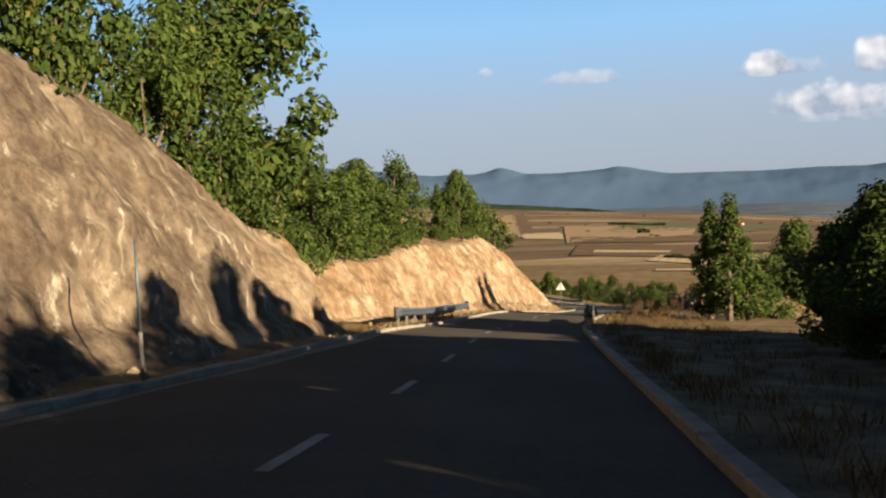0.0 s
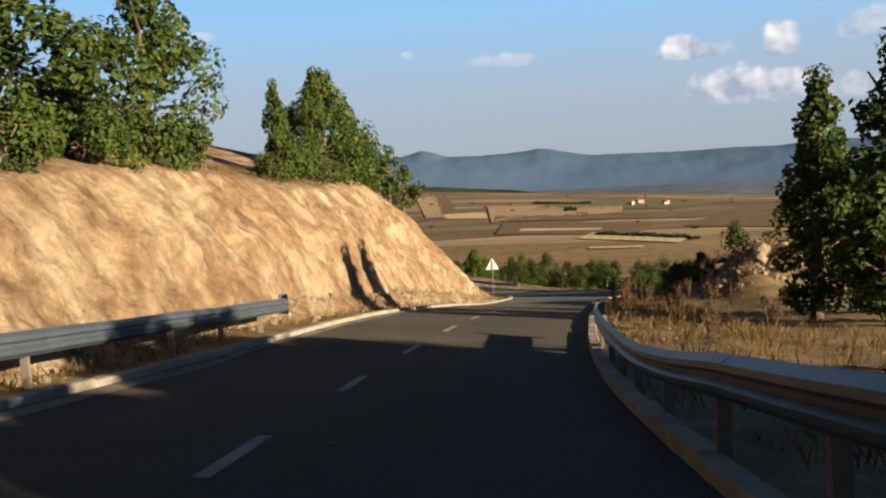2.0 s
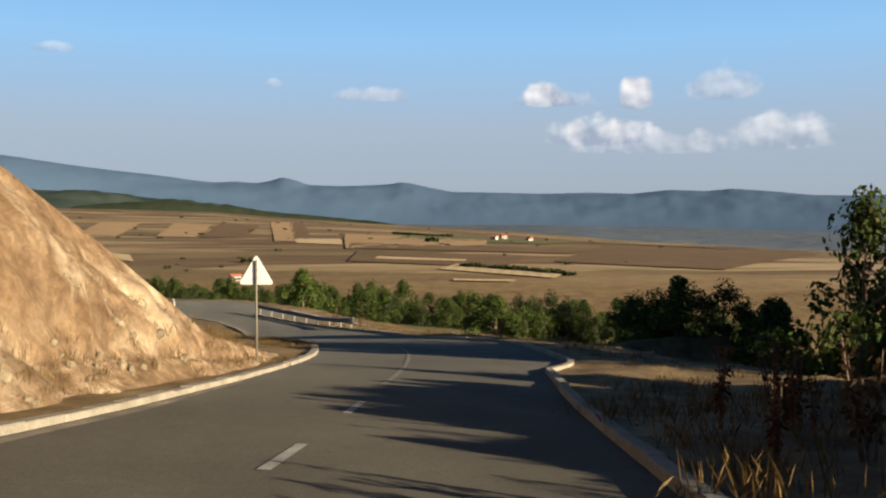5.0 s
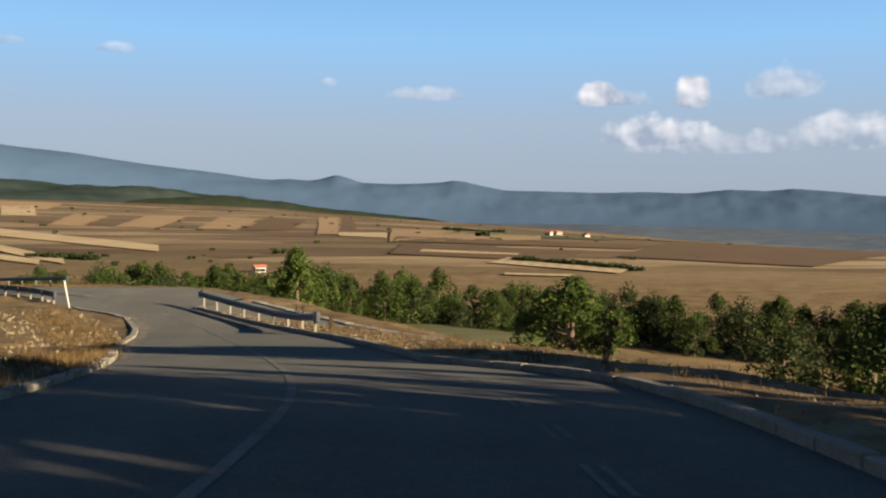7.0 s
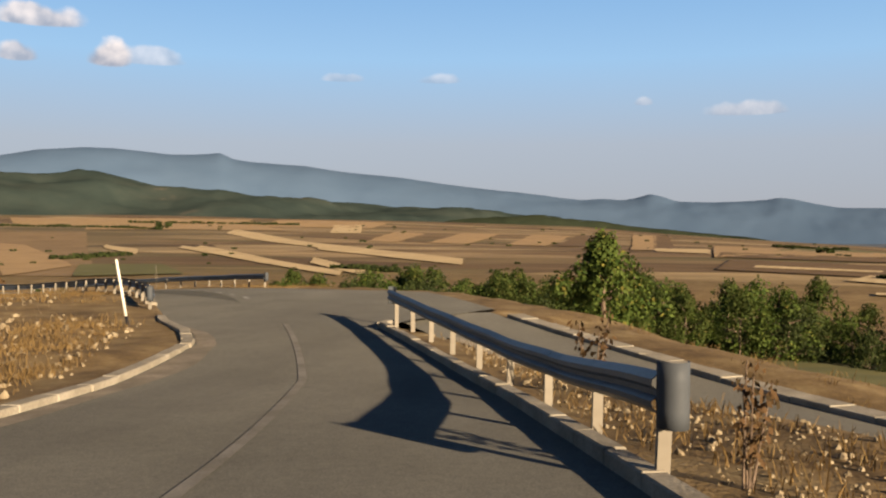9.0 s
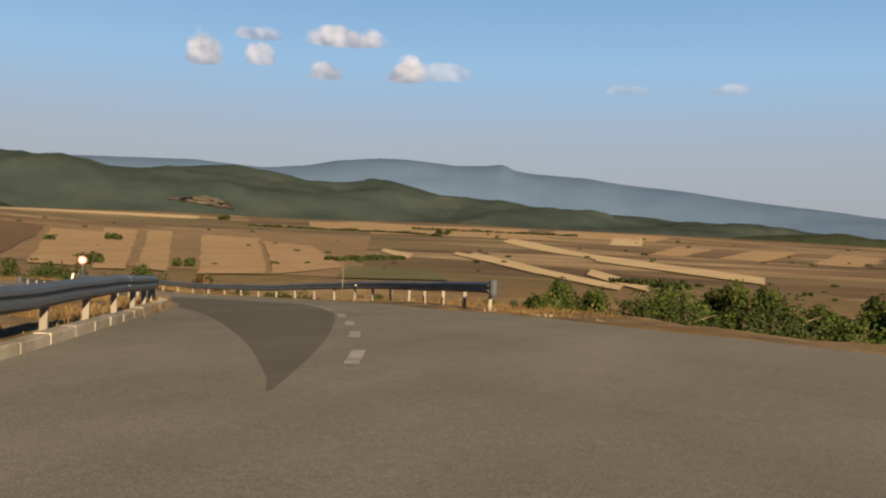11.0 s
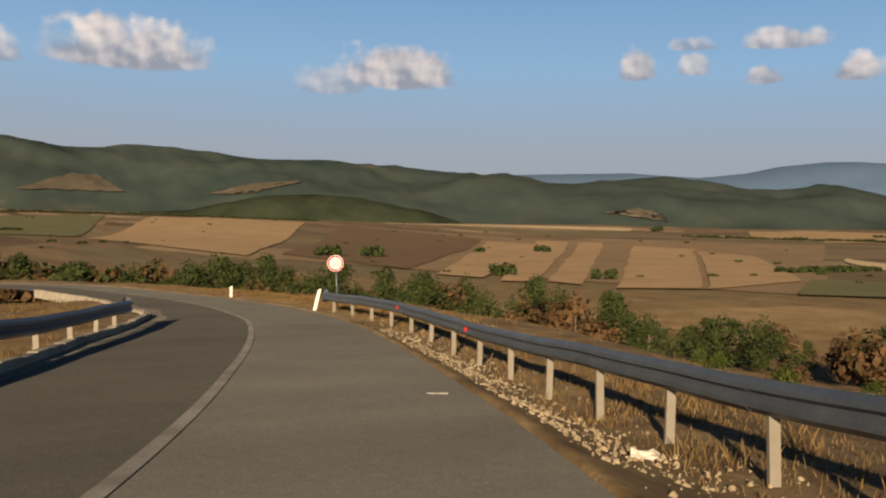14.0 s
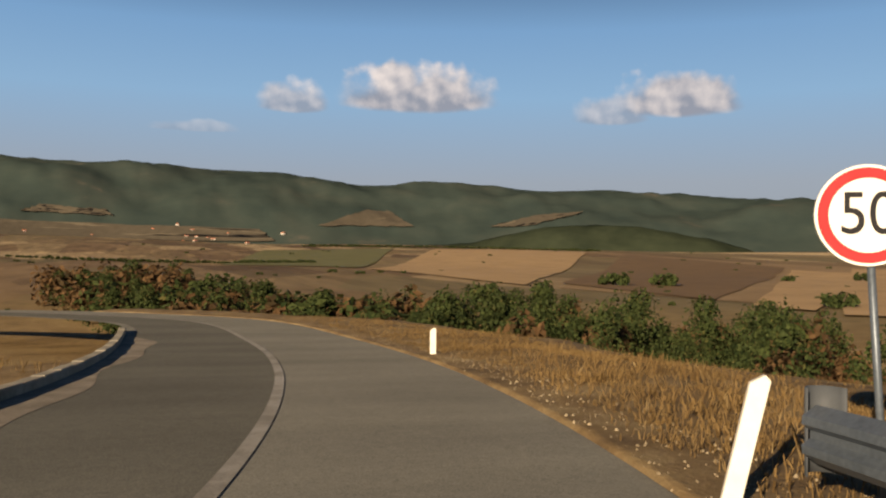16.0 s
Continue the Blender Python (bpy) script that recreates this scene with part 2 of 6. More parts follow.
def rock_material():
    """Ochre weathered rock and soil with pale slanting veins."""
    m, n, l, b = mat("ochre_rock", 0.95)
    v = place(n, l)
    vein = noise_tex(n, l, place(n, l, (1.0, 1.0, 3.2), (0.62, 0.0, 0.0), kind="TEXTURE"), 0.95, 7, 0.62, 0.12)
    big = noise_tex(n, l, v, 0.16, 4)
    fine = noise_tex(n, l, v, 4.5, 7, 0.68)
    rill = noise_tex(n, l, place(n, l, (1.0, 1.0, 5.0), (0.62, 0.0, 0.0), kind="TEXTURE"), 1.9, 6, 0.62, 0.1)
    c = ramp(n, l, vein, [(0.30, (0.19, 0.125, 0.072)), (0.44, (0.25, 0.170, 0.100)), (0.54, (0.29, 0.205, 0.125)), (0.61, (0.40, 0.308, 0.205)), (0.70, (0.48, 0.39, 0.275)), (0.8, (0.50, 0.42, 0.30))])
    c = mix(n, l, step(n, l, big, 0.44, 0.72), c, (0.25, 0.160, 0.088), "MIX")
    c = mix(n, l, 0.5, c, ramp(n, l, fine, [(0.3, (0.30, 0.28, 0.27)), (0.7, (0.70, 0.69, 0.67))]), "OVERLAY")
    l.new(c, b.inputs["Base Color"])
    # an older, greyer part of the face with chalky streaks
    sep = n.new("ShaderNodeSeparateXYZ")
    l.new(v, sep.inputs[0])
    warp = n.new("ShaderNodeMath")
    warp.operation = "MULTIPLY_ADD"
    warp.inputs[1].default_value = 14.0
    l.new(big, warp.inputs[0])
    l.new(sep.outputs[1], warp.inputs[2])
    chalk = noise_tex(n, l, place(n, l, (1.0, 1.0, 0.5), (0.0, 0.5, 0.2)), 1.5, 6, 0.65, 0.5)
    grey = ramp(n, l, chalk, [(0.36, (0.125, 0.094, 0.066)), (0.54, (0.185, 0.142, 0.100)), (0.59, (0.22, 0.175, 0.125)), (0.63, (0.44, 0.39, 0.30)), (0.8, (0.50, 0.45, 0.35))])
    grey = mix(n, l, 0.5, grey, ramp(n, l, fine, [(0.3, (0.30, 0.28, 0.27)), (0.7, (0.70, 0.69, 0.67))]), "OVERLAY")
    c = mix(n, l, step(n, l, warp.outputs[0], 38, 30), c, grey)
    c = mix(n, l, 0.5, c, ramp(n, l, rill, [(0.34, (0.28, 0.25, 0.23)), (0.52, (0.50, 0.49, 0.48)), (0.66, (0.64, 0.64, 0.64))]), "OVERLAY")
    fall = noise_tex(n, l, place(n, l, (2.6, 2.6, 0.42)), 1.0, 6, 0.66, 0.25)
    c = mix(n, l, 0.55, c, ramp(n, l, fall, [(0.36, (0.32, 0.29, 0.27)), (0.50, (0.48, 0.48, 0.48)), (0.62, (0.66, 0.66, 0.67))]), "OVERLAY")
    plates = noise_tex(n, l, place(n, l, (1.0, 1.0, 3.0), (0.75, 0.0, 0.1), kind="TEXTURE"), 4.6, 8, 0.74, 0.3)
    c = mix(n, l, step(n, l, noise_tex(n, l, v, 0.42, 3, 0.55, 0.6), 0.52, 0.66), c, mix(n, l, 0.55, c, (0.50, 0.395, 0.262)))
    c = mix(n, l, 0.55, c, ramp(n, l, plates, [(0.36, (0.30, 0.27, 0.25)), (0.50, (0.47, 0.47, 0.47)), (0.60, (0.66, 0.66, 0.67))]), "OVERLAY")
    l.new(c, b.inputs["Base Color"])
    rough = n.new("ShaderNodeMath")
    rough.operation = "ADD"
    l.new(fine, rough.inputs[0])
    l.new(plates, rough.inputs[1])
    bump(n, l, b, rough.outputs[0], 1.0, 0.16)
    return m


def ground_material():
    """Dry grass and soil near the road, a patchwork of ploughed and stubble fields farther off."""
    m, n, l, b = mat("dry_ground", 0.95)
    v = place(n, l)
    # near ground
    a1, a2 = noise_tex(n, l, v, 0.25, 6, 0.65), noise_tex(n, l, v, 3.5, 6, 0.7)
    near = ramp(n, l, a1, [(0.3, (0.104, 0.068, 0.030)), (0.5, (0.176, 0.120, 0.056)), (0.7, (0.240, 0.176, 0.086))])
    near = mix(n, l, 0.6, near, ramp(n, l, a2, [(0.3, (0.2, 0.2, 0.2)), (0.7, (0.78, 0.76, 0.7))]), "OVERLAY")
    # far fields: long strips of several colours, cut by cross lots
    w = place(n, l, (1, 1, 0), (0, 0, 0.5))
    vo = n.new("ShaderNodeTexVoronoi")
    vo.inputs["Scale"].default_value = 0.0075
    l.new(place(n, l, (1.0, 3.4, 0), (0, 0, 0.42)), vo.inputs["Vector"])
    sep = n.new("ShaderNodeSeparateColor")
    l.new(vo.outputs["Color"], sep.inputs[0])
    far = ramp(n, l, sep.outputs[0], [(0.0, (0.085, 0.056, 0.032)), (0.25, (0.130, 0.086, 0.047)), (0.5, (0.170, 0.116, 0.064)), (0.7, (0.110, 0.088, 0.044)), (0.86, (0.240, 0.172, 0.096)), (1.0, (0.310, 0.236, 0.134))])
    f1, f2 = noise_tex(n, l, place(n, l, (1, 4, 0), (0, 0, 0.42)), 0.02, 6, 0.65), noise_tex(n, l, w, 0.0016, 4)
    far = mix(n, l, 0.6, far, ramp(n, l, f1, [(0.32, (0.26, 0.25, 0.24)), (0.68, (0.72, 0.72, 0.72))]), "OVERLAY")
    # narrow ploughed strips and baulks
    vs = n.new("ShaderNodeTexVoronoi")
    vs.inputs["Scale"].default_value = 0.03
    l.new(place(n, l, (1.0, 7.0, 0), (0, 0, 0.30)), vs.inputs["Vector"])
    ss = n.new("ShaderNodeSeparateColor")
    l.new(vs.outputs["Color"], ss.inputs[0])
    far = mix(n, l, 0.6, far, ramp(n, l, ss.outputs[1], [(0.0, (0.30, 0.29, 0.28)), (0.4, (0.48, 0.48, 0.48)), (0.8, (0.52, 0.52, 0.52)), (1.0, (0.78, 0.77, 0.75))]), "OVERLAY")
    far = mix(n, l, step(n, l, f2, 0.52, 0.66), far, (0.13, 0.105, 0.058))
    dist = n.new("ShaderNodeVectorMath")
    dist.operation = "DISTANCE"
    dist.inputs[1].default_value = (5, 130, -15)
    l.new(v, dist.inputs[0])
    c = mix(n, l, step(n, l, dist.outputs["Value"], 150, 260), near, far)
    l.new(c, b.inputs["Base Color"])
    bump(n, l, b, a2, 0.6, 0.08)
    return m


def leaf_material(name, dark, light, yellow):
    m, n, l, b = mat(name, 0.75)
    b.inputs["Specular IOR Level"].default_value = 0.12
    info = n.new("ShaderNodeNewGeometry")
    c = ramp(n, l, info.outputs["Random Per Island"], [(0.0, dark), (0.55, light), (0.93, light), (1.0, yellow)])
    big = noise_tex(n, l, place(n, l), 0.6, 3)
    c = mix(n, l, 0.5, c, ramp(n, l, big, [(0.35, (0.3, 0.3, 0.3)), (0.65, (0.66, 0.66, 0.6))]), "OVERLAY")
    l.new(c, b.inputs["Base Color"])
    tr = n.new("ShaderNodeBsdfTranslucent")
    l.new(c, tr.inputs[0])
    ms = n.new("ShaderNodeMixShader")
    ms.inputs[0].default_value = 0.3
    l.new(b.outputs[0], ms.inputs[1])
    l.new(tr.outputs[0], ms.inputs[2])
    l.new(ms.outputs[0], n["Material Output"].inputs[0])
    return m


def range_material(name, stops, scale, stretch=(1, 1, 1)):
    m, n, l, b = mat(name, 1.0)
    b.inputs["Specular IOR Level"].default_value = 0.0
    v = place(n, l, stretch)
    c = ramp(n, l, noise_tex(n, l, v, scale, 7, 0.6), stops)
    l.new(c, b.inputs["Base Color"])
    return m


def plain(name, color, rough=0.7, metal=0.0):
    m, n, l, b = mat(name, rough, metal)
    v = place(n, l, obj=True)
    f = noise_tex(n, l, v, 6, 5)
    c = mix(n, l, 0.25, color, ramp(n, l, f, [(0.3, (0.3, 0.29, 0.27)), (0.65, (0.6, 0.6, 0.6))]), "OVERLAY")
    l.new(c, b.inputs["Base Color"])
    return m


ASPHALT, ROCK, GROUND = asphalt_material(), rock_material(), ground_material()
LANE = asphalt_material("newer_dark_asphalt", 0.64)
CONCRETE = mat_noise("pale_concrete", [(0.3, (0.190, 0.168, 0.130)), (0.6, (0.275, 0.248, 0.198)), (0.8, (0.330, 0.300, 0.245))], 1.5, 0.9, bump_s=0.4)
PAINT = mat_noise("worn_road_paint", [(0.32, (0.17, 0.16, 0.145)), (0.58, (0.32, 0.31, 0.285))], 1.4, 0.8, fine=40)
BENDPAINT = mat_noise("faded_road_paint", [(0.38, (0.185, 0.172, 0.148)), (0.62, (0.285, 0.27, 0.24))], 1.4, 0.85, fine=40)
DUST = mat_noise("pale_road_dust", [(0.36, (0.15, 0.13, 0.10)), (0.55, (0.21, 0.18, 0.14)), (0.72, (0.28, 0.24, 0.18))], 1.1, 0.95, fine=18, bump_s=0.3)
OLDPAINT = mat_noise("nearly_gone_road_paint", [(0.38, (0.145, 0.134, 0.112)), (0.62, (0.205, 0.192, 0.168))], 1.4, 0.85, fine=40)
VERGE = mat_noise("stony_soil", [(0.28, (0.081, 0.054, 0.028)), (0.5, (0.162, 0.111, 0.054)), (0.72, (0.255, 0.191, 0.099))], 0.9, 0.95, fine=14, bump_s=0.6, bump_d=0.03)
GALV = mat_noise("galvanised_steel", [(0.3, (0.075, 0.093, 0.115)), (0.7, (0.110, 0.131, 0.154))], 2.0, 0.45, 0.45, fine=30, bump_s=0.05)
POSTM = plain("weathered_pale_steel", (0.172, 0.155, 0.126), 0.6, 0.2)
CAPM = plain("dull_dark_steel", (0.055, 0.062, 0.07), 0.6)
WHITE = plain("white_plastic", (0.620, 0.590, 0.520), 0.5)
RED = plain("red_sign_paint", (0.62, 0.03, 0.035), 0.4)
SIGNW = plain("white_sign_sheet", (0.62, 0.61, 0.58), 0.4)
BLACK = plain("black_paint", (0.015, 0.015, 0.017), 0.5)
BARK = mat_noise("oak_bark", [(0.3, (0.07, 0.05, 0.035)), (0.7, (0.16, 0.12, 0.09))], 3.0, 0.95, fine=14, bump_s=0.8, bump_d=0.03)
LEAF = leaf_material("oak_leaves", (0.026, 0.049, 0.011), (0.066, 0.094, 0.020), (0.149, 0.134, 0.032))
LEAF2 = leaf_material("willow_leaves", (0.023, 0.042, 0.009), (0.053, 0.070, 0.017), (0.096, 0.090, 0.025))
LEAF3 = leaf_material("rusty_shrub_leaves", (0.040, 0.029, 0.014), (0.096, 0.056, 0.027), (0.128, 0.080, 0.040))
VALLEY_LEAF = leaf_material("valley_leaves", (0.018, 0.030, 0.010), (0.042, 0.056, 0.018), (0.085, 0.075, 0.026))
STRAW = leaf_material("dry_straw", (0.088, 0.054, 0.022), (0.184, 0.121, 0.052), (0.258, 0.192, 0.099))
STONE = mat_noise("loose_limestone", [(0.3, (0.135, 0.104, 0.066)), (0.7, (0.26, 0.215, 0.145))], 2.0, 0.95, fine=12, bump_s=0.6, bump_d=0.04)
# woodland green with far haze mixed into the colour as blue-grey
HAZED_HILLS = range_material("wooded_hills", [(0.3, (0.027, 0.040, 0.038)), (0.5, (0.036, 0.050, 0.045)), (0.64, (0.045, 0.057, 0.050)), (0.72, (0.085, 0.080, 0.066))], 0.006, (1, 1, 1))
PINES = range_material("dark_pine_wood", [(0.3, (0.020, 0.027, 0.018)), (0.7, (0.036, 0.045, 0.028))], 0.02)
# the blue of distance haze is put into the mountains' base colour
MOUNT = range_material("haze_painted_mountains", [(0.3, (0.068, 0.112, 0.182)), (0.7, (0.078, 0.124, 0.196))], 0.004, (1, 1, 1))


# ---------------------------------------------------------------- the road's line
RX = np.array(ROAD)
T0 = -2.0


def line_pts(ts):
    """Points of the road's line at stations (seconds of travel), by a smooth spline."""
    u = np.clip(np.asarray(ts, float) - T0, 0, len(RX) - 1.001)
    i = u.astype(int)
    f = (u - i)[:, None]
    p0, p1 = RX[np.maximum(i - 1, 0)], RX[i]
    p2, p3 = RX[np.minimum(i + 1, len(RX) - 1)], RX[np.minimum(i + 2, len(RX) - 1)]
    return 0.5 * (2 * p1 + (p2 - p0) * f + (2 * p0 - 5 * p1 + 4 * p2 - p3) * f**2 + (3 * p1 - p0 - 3 * p2 + p3) * f**3)


def sides(ts):
    """Unit vectors to the right of the line."""
    d = line_pts(np.asarray(ts) + 0.03) - line_pts(np.asarray(ts) - 0.03)
    n = np.stack([d[:, 1], -d[:, 0]], 1)
    return n / np.linalg.norm(n, axis=1, keepdims=True)


def table(ts, rows):
    r = np.array(rows)
    return np.interp(ts, r[:, 0], r[:, 1])


TILT = [(-2, 0.05), (4.3, 0.05), (6.3, 0.022), (8.0, 0.02), (9.2, 0.0), (22, 0.0)]
KERB_R = [(-2, 1.25), (1, 1.3), (2, 1.3), (3.5, 1.35), (4.2, 1.45), (4.6, 1.6), (5.3, 1.65), (6.3, 1.75), (6.72, 1.9), (6.92, 2.9), (7.05, 3.2), (7.4, 3.4), (7.75, 3.7), (7.98, 3.7), (8.15, 3.0), (8.3, 1.9), (8.42, 1.35), (8.8, 1.5), (9.16, 1.6), (9.44, 1.62), (9.9, 1.7), (10.5, 1.4), (10.8, 1.25), (10.95, 2.6), (11.2, 6.0), (11.9, 6.5), (12.3, 3.9), (12.7, 2.2), (12.9, 1.15), (13.4, 1.0), (14, 1.4), (15, 1.45), (16.2, 1.6), (17, 1.5), (22, 1.5)]
KERB_L = [(-2, -5.4), (1.5, -5.4), (2.3, -5.1), (3.4, -4.8), (5.3, -4.85), (5.9, -4.8), (6.4, -4.7), (7.2, -4.7), (7.64, -5.0), (8.3, -5.4), (9.04, -5.7), (9.5, -5.2), (9.85, -4.15), (10.1, -3.55), (10.55, -2.95), (10.75, -3.2), (11.0, -3.9), (11.4, -4.4), (12.7, -5.5), (13.1, -5.6), (14, -4.7), (15.4, -4.8), (15.75, -4.4), (16.2, -4.0), (16.7, -4.6), (17.5, -4.6), (22, -4.6)]


BEND_LINE = [(12.6, -1.75), (13.4, -1.85), (14.2, -1.75), (15, -1.65), (16, -1.25), (16.4, -1.39), (17, -1.4), (17.6, -1.35), (22, -1.7)]


def at(t, off, up=0.0):
    """A point beside the road: station, metres to the right of the line, metres above the road."""
    p, s = line_pts([t])[0], sides([t])[0]
    return Vector((p[0] + s[0] * off, p[1] + s[1] * off, p[2] - table(t, TILT) * off + up))


STN = np.arange(-2, 21.9, 0.04)
STP, STS = line_pts(STN), sides(STN)


def beside(xy):
    """Station and offset of places in the plane."""
    xy = np.asarray(xy, float).reshape(-1, 2)
    out_t, out_o, out_d = np.empty(len(xy)), np.empty(len(xy)), np.empty(len(xy))
    for a in range(0, len(xy), 4000):
        q = xy[a:a + 4000]
        d = ((q[:, None] - STP[None, :, :2])**2).sum(2)
        j = d.argmin(1)
        out_t[a:a + 4000] = STN[j]
        out_o[a:a + 4000] = ((q - STP[j, :2]) * STS[j]).sum(1)
        out_d[a:a + 4000] = np.sqrt(d.min(1))
    return out_t, np.where(out_o < 0, -out_d, out_d), out_d


# ---------------------------------------------------------------- the land
OX, OY, OZ = 5.0, 130.0, -13.0
EDGE_EL = [(-180, -2.0), (-60, -2.6), (-36, -2.3), (-25, -1.75), (-15, -1.0), (0, 0.1), (15, 0.45), (30, 0.6), (45, 0.6), (65, 0.85), (80, 0.9), (95, 1.2), (120, 1.3), (180, 0.5)]


def vnoise(x, y, s, seed=0.0):
    return np.array([noise.noise((a / s + seed, b / s - seed, seed)) for a, b in zip(np.ravel(x), np.ravel(y))]).reshape(np.shape(x))


def plain_z(x, y):
    dx, dy = np.asarray(x) - OX, np.asarray(y) - OY
    r, az = np.hypot(dx, dy), np.degrees(np.arctan2(-dx, dy))
    edge = OZ + 1300 * np.tan(np.radians(table(az, EDGE_EL)))
    u = np.clip((r - 200) / 1100, 0, 1)
    z = -25 + (edge + 25) * u**1.5
    w = np.clip((r - 1330) / 500, 0, 1)
    w = w * w * (3 - 2 * w)
    return z * (1 - w) + np.minimum(z - 25, -75) * w


def side_drop(t, off):
    """Height of the land over the road's level at an offset."""
    right = -0.08 * np.clip(off - 5, 0, 4) - 0.40 * np.clip(off - 9, 0, 10) - 0.10 * np.clip(off - 19, 0, 40)
    right = right * table(t, [(-2, 0.12), (4, 0.12), (6, 0.25), (7.2, 0.8), (8.5, 1.0), (22, 1.0)])
    left = table(t, [(-2, 0.12), (6, 0.10), (7.5, 0.07), (9, 0.02), (11, -0.01), (22, -0.02)]) * np.clip(-off - 6, 0, 30)
    return np.where(off > 0, right, left)


def land(x, y):
    t, off, d = beside(np.stack([np.ravel(x), np.ravel(y)], 1))
    p = line_pts(t)[:, 2] - table(t, TILT) * np.clip(off, -6, 6)
    near = p + side_drop(t, off) - 0.10
    w = np.clip((d - 30) / 90, 0, 1)
    w = w * w * (3 - 2 * w)
    return (near * (1 - w) + plain_z(np.ravel(x), np.ravel(y)) * w).reshape(np.shape(x)), t.reshape(np.shape(x)), off.reshape(np.shape(x))


def grid_object(name, verts, nu, nv, material, smooth=True, closed=False):
    """A sheet of nu rows of nv points each."""
    i, j = np.meshgrid(np.arange(nu - 1), np.arange(nv if closed else nv - 1), indexing="ij")
    k = (j + 1) % nv
    faces = np.stack([i * nv + j, i * nv + k, (i + 1) * nv + k, (i + 1) * nv + j], -1).reshape(-1, 4)
    me = bpy.data.meshes.new(name)
    me.from_pydata(np.asarray(verts).reshape(-1, 3).tolist(), [], faces.tolist())
    me.materials.append(material)
    me.polygons.foreach_set("use_smooth", np.full(len(faces), smooth))
    me.update()
    return new(name, me)


def build_ground():
    nth = 260
    rr = np.concatenate([np.linspace(2, 240, 120), np.geomspace(245, 4700, 70)])
    th = np.linspace(0, 2 * math.pi, nth, endpoint=False)
    R, TH = np.meshgrid(rr, th, indexing="ij")
    x, y = OX - R * np.sin(TH) * 1.0, OY + R * np.cos(TH)
    z, t, off = land(x, y)
    d = np.abs(off)
    # the sheet keeps under the road and its finer verges
    lower = np.clip((46 - d) / 6, 0, 1) * 1.6
    z = z - lower
    z = z + vnoise(x, y, 320, 3.1) * np.clip((R - 150) / 300, 0, 1) * 5.0
    return tagged(grid_object("ground", np.stack([x, y, z], -1), len(rr), nth, GROUND, closed=True), "dry farmland with tan and brown fields", "ground", kind="structure")


ground = build_ground()


def strip(name, ts, offs, up, material, label, category, kind="structure", thick=0.0):
    """A band beside the line: offs gives the offsets (columns) at each station."""
    P, S = line_pts(ts), sides(ts)
    offs = np.asarray(offs, float)
    tilt = np.array([table(t, TILT) for t in ts])[:, None]
    v = np.empty((len(ts), offs.shape[1], 3))
    v[..., 0] = P[:, None, 0] + S[:, None, 0] * offs
    v[..., 1] = P[:, None, 1] + S[:, None, 1] * offs
    v[..., 2] = P[:, None, 2] - tilt * offs + up
    return tagged(grid_object(name, v, len(ts), offs.shape[1], material), label, category, kind=kind)


def build_road():
    ts = np.arange(-2, 21.6, 0.05)
    kl, kr = table(ts, KERB_L) - 0.12, table(ts, KERB_R) + 0.12
    cols = np.linspace(0, 1, 15)[None]
    offs = kl[:, None] * (1 - cols) + kr[:, None] * cols
    return strip("road", ts, offs, 0.0, ASPHALT, "grey worn asphalt road running downhill", "road")


road = build_road()


def inner_lane():
    """A newer, darker surface on the inner lane of the bend."""
    ts = np.arange(11.6, 21.4, 0.05)
    line = table(ts, BEND_LINE) - 0.02
    near = np.maximum(table(ts, KERB_L) + 0.2, line - np.clip((ts - 11.6) * 3.2, 0.05, 9))
    cols = np.linspace(0, 1, 5)[None]
    offs = near[:, None] * (1 - cols) + line[:, None] * cols
    return strip("lane", ts, offs, 0.004, LANE, "newer dark asphalt on the inner lane of the bend", "road")


inner_lane()


def verge(name, ts, near, far, n, label, hump=None):
    """Rough ground from the road's edge outwards, meeting the open land."""
    u = np.linspace(0, 1, n)[None]**1.7
    offs = near[:, None] * (1 - u) + far * u
    P, S = line_pts(ts), sides(ts)
    x, y = P[:, None, 0] + S[:, None, 0] * offs, P[:, None, 1] + S[:, None, 1] * offs
    tilt = np.array([table(t, TILT) for t in ts])[:, None]
    base = P[:, None, 2] - tilt * np.clip(offs, -6, 6)
    tt = np.repeat(ts[:, None], n, 1)
    z = base + side_drop(tt, offs)
    d = np.abs(offs)
    w = np.clip((d - 30) / 90, 0, 1)
    w = w * w * (3 - 2 * w)
    z = z * (1 - w) + plain_z(x, y) * w
    edge = np.clip(np.abs(offs - near[:, None]) / 1.2, 0, 1)
    z = z + edge * (vnoise(x, y, 2.3, 1.7) * 0.12 + vnoise(x, y, 0.7, 5.2) * 0.05 + vnoise(x, y, 9.0, 8.8) * 0.25 * np.clip(d / 8, 0, 1))
    z = z + np.where(d < 3 + np.abs(near[:, None]), 0.03, 0.0)
    if hump is not None:
        z = z + hump(tt, offs, x, y)
    z[:, 0] -= 0.10
    z[:, -1] -= 1.2
    return tagged(grid_object(name, np.stack([x, y, z], -1), len(ts), n, VERGE), label, "verge", kind="structure")


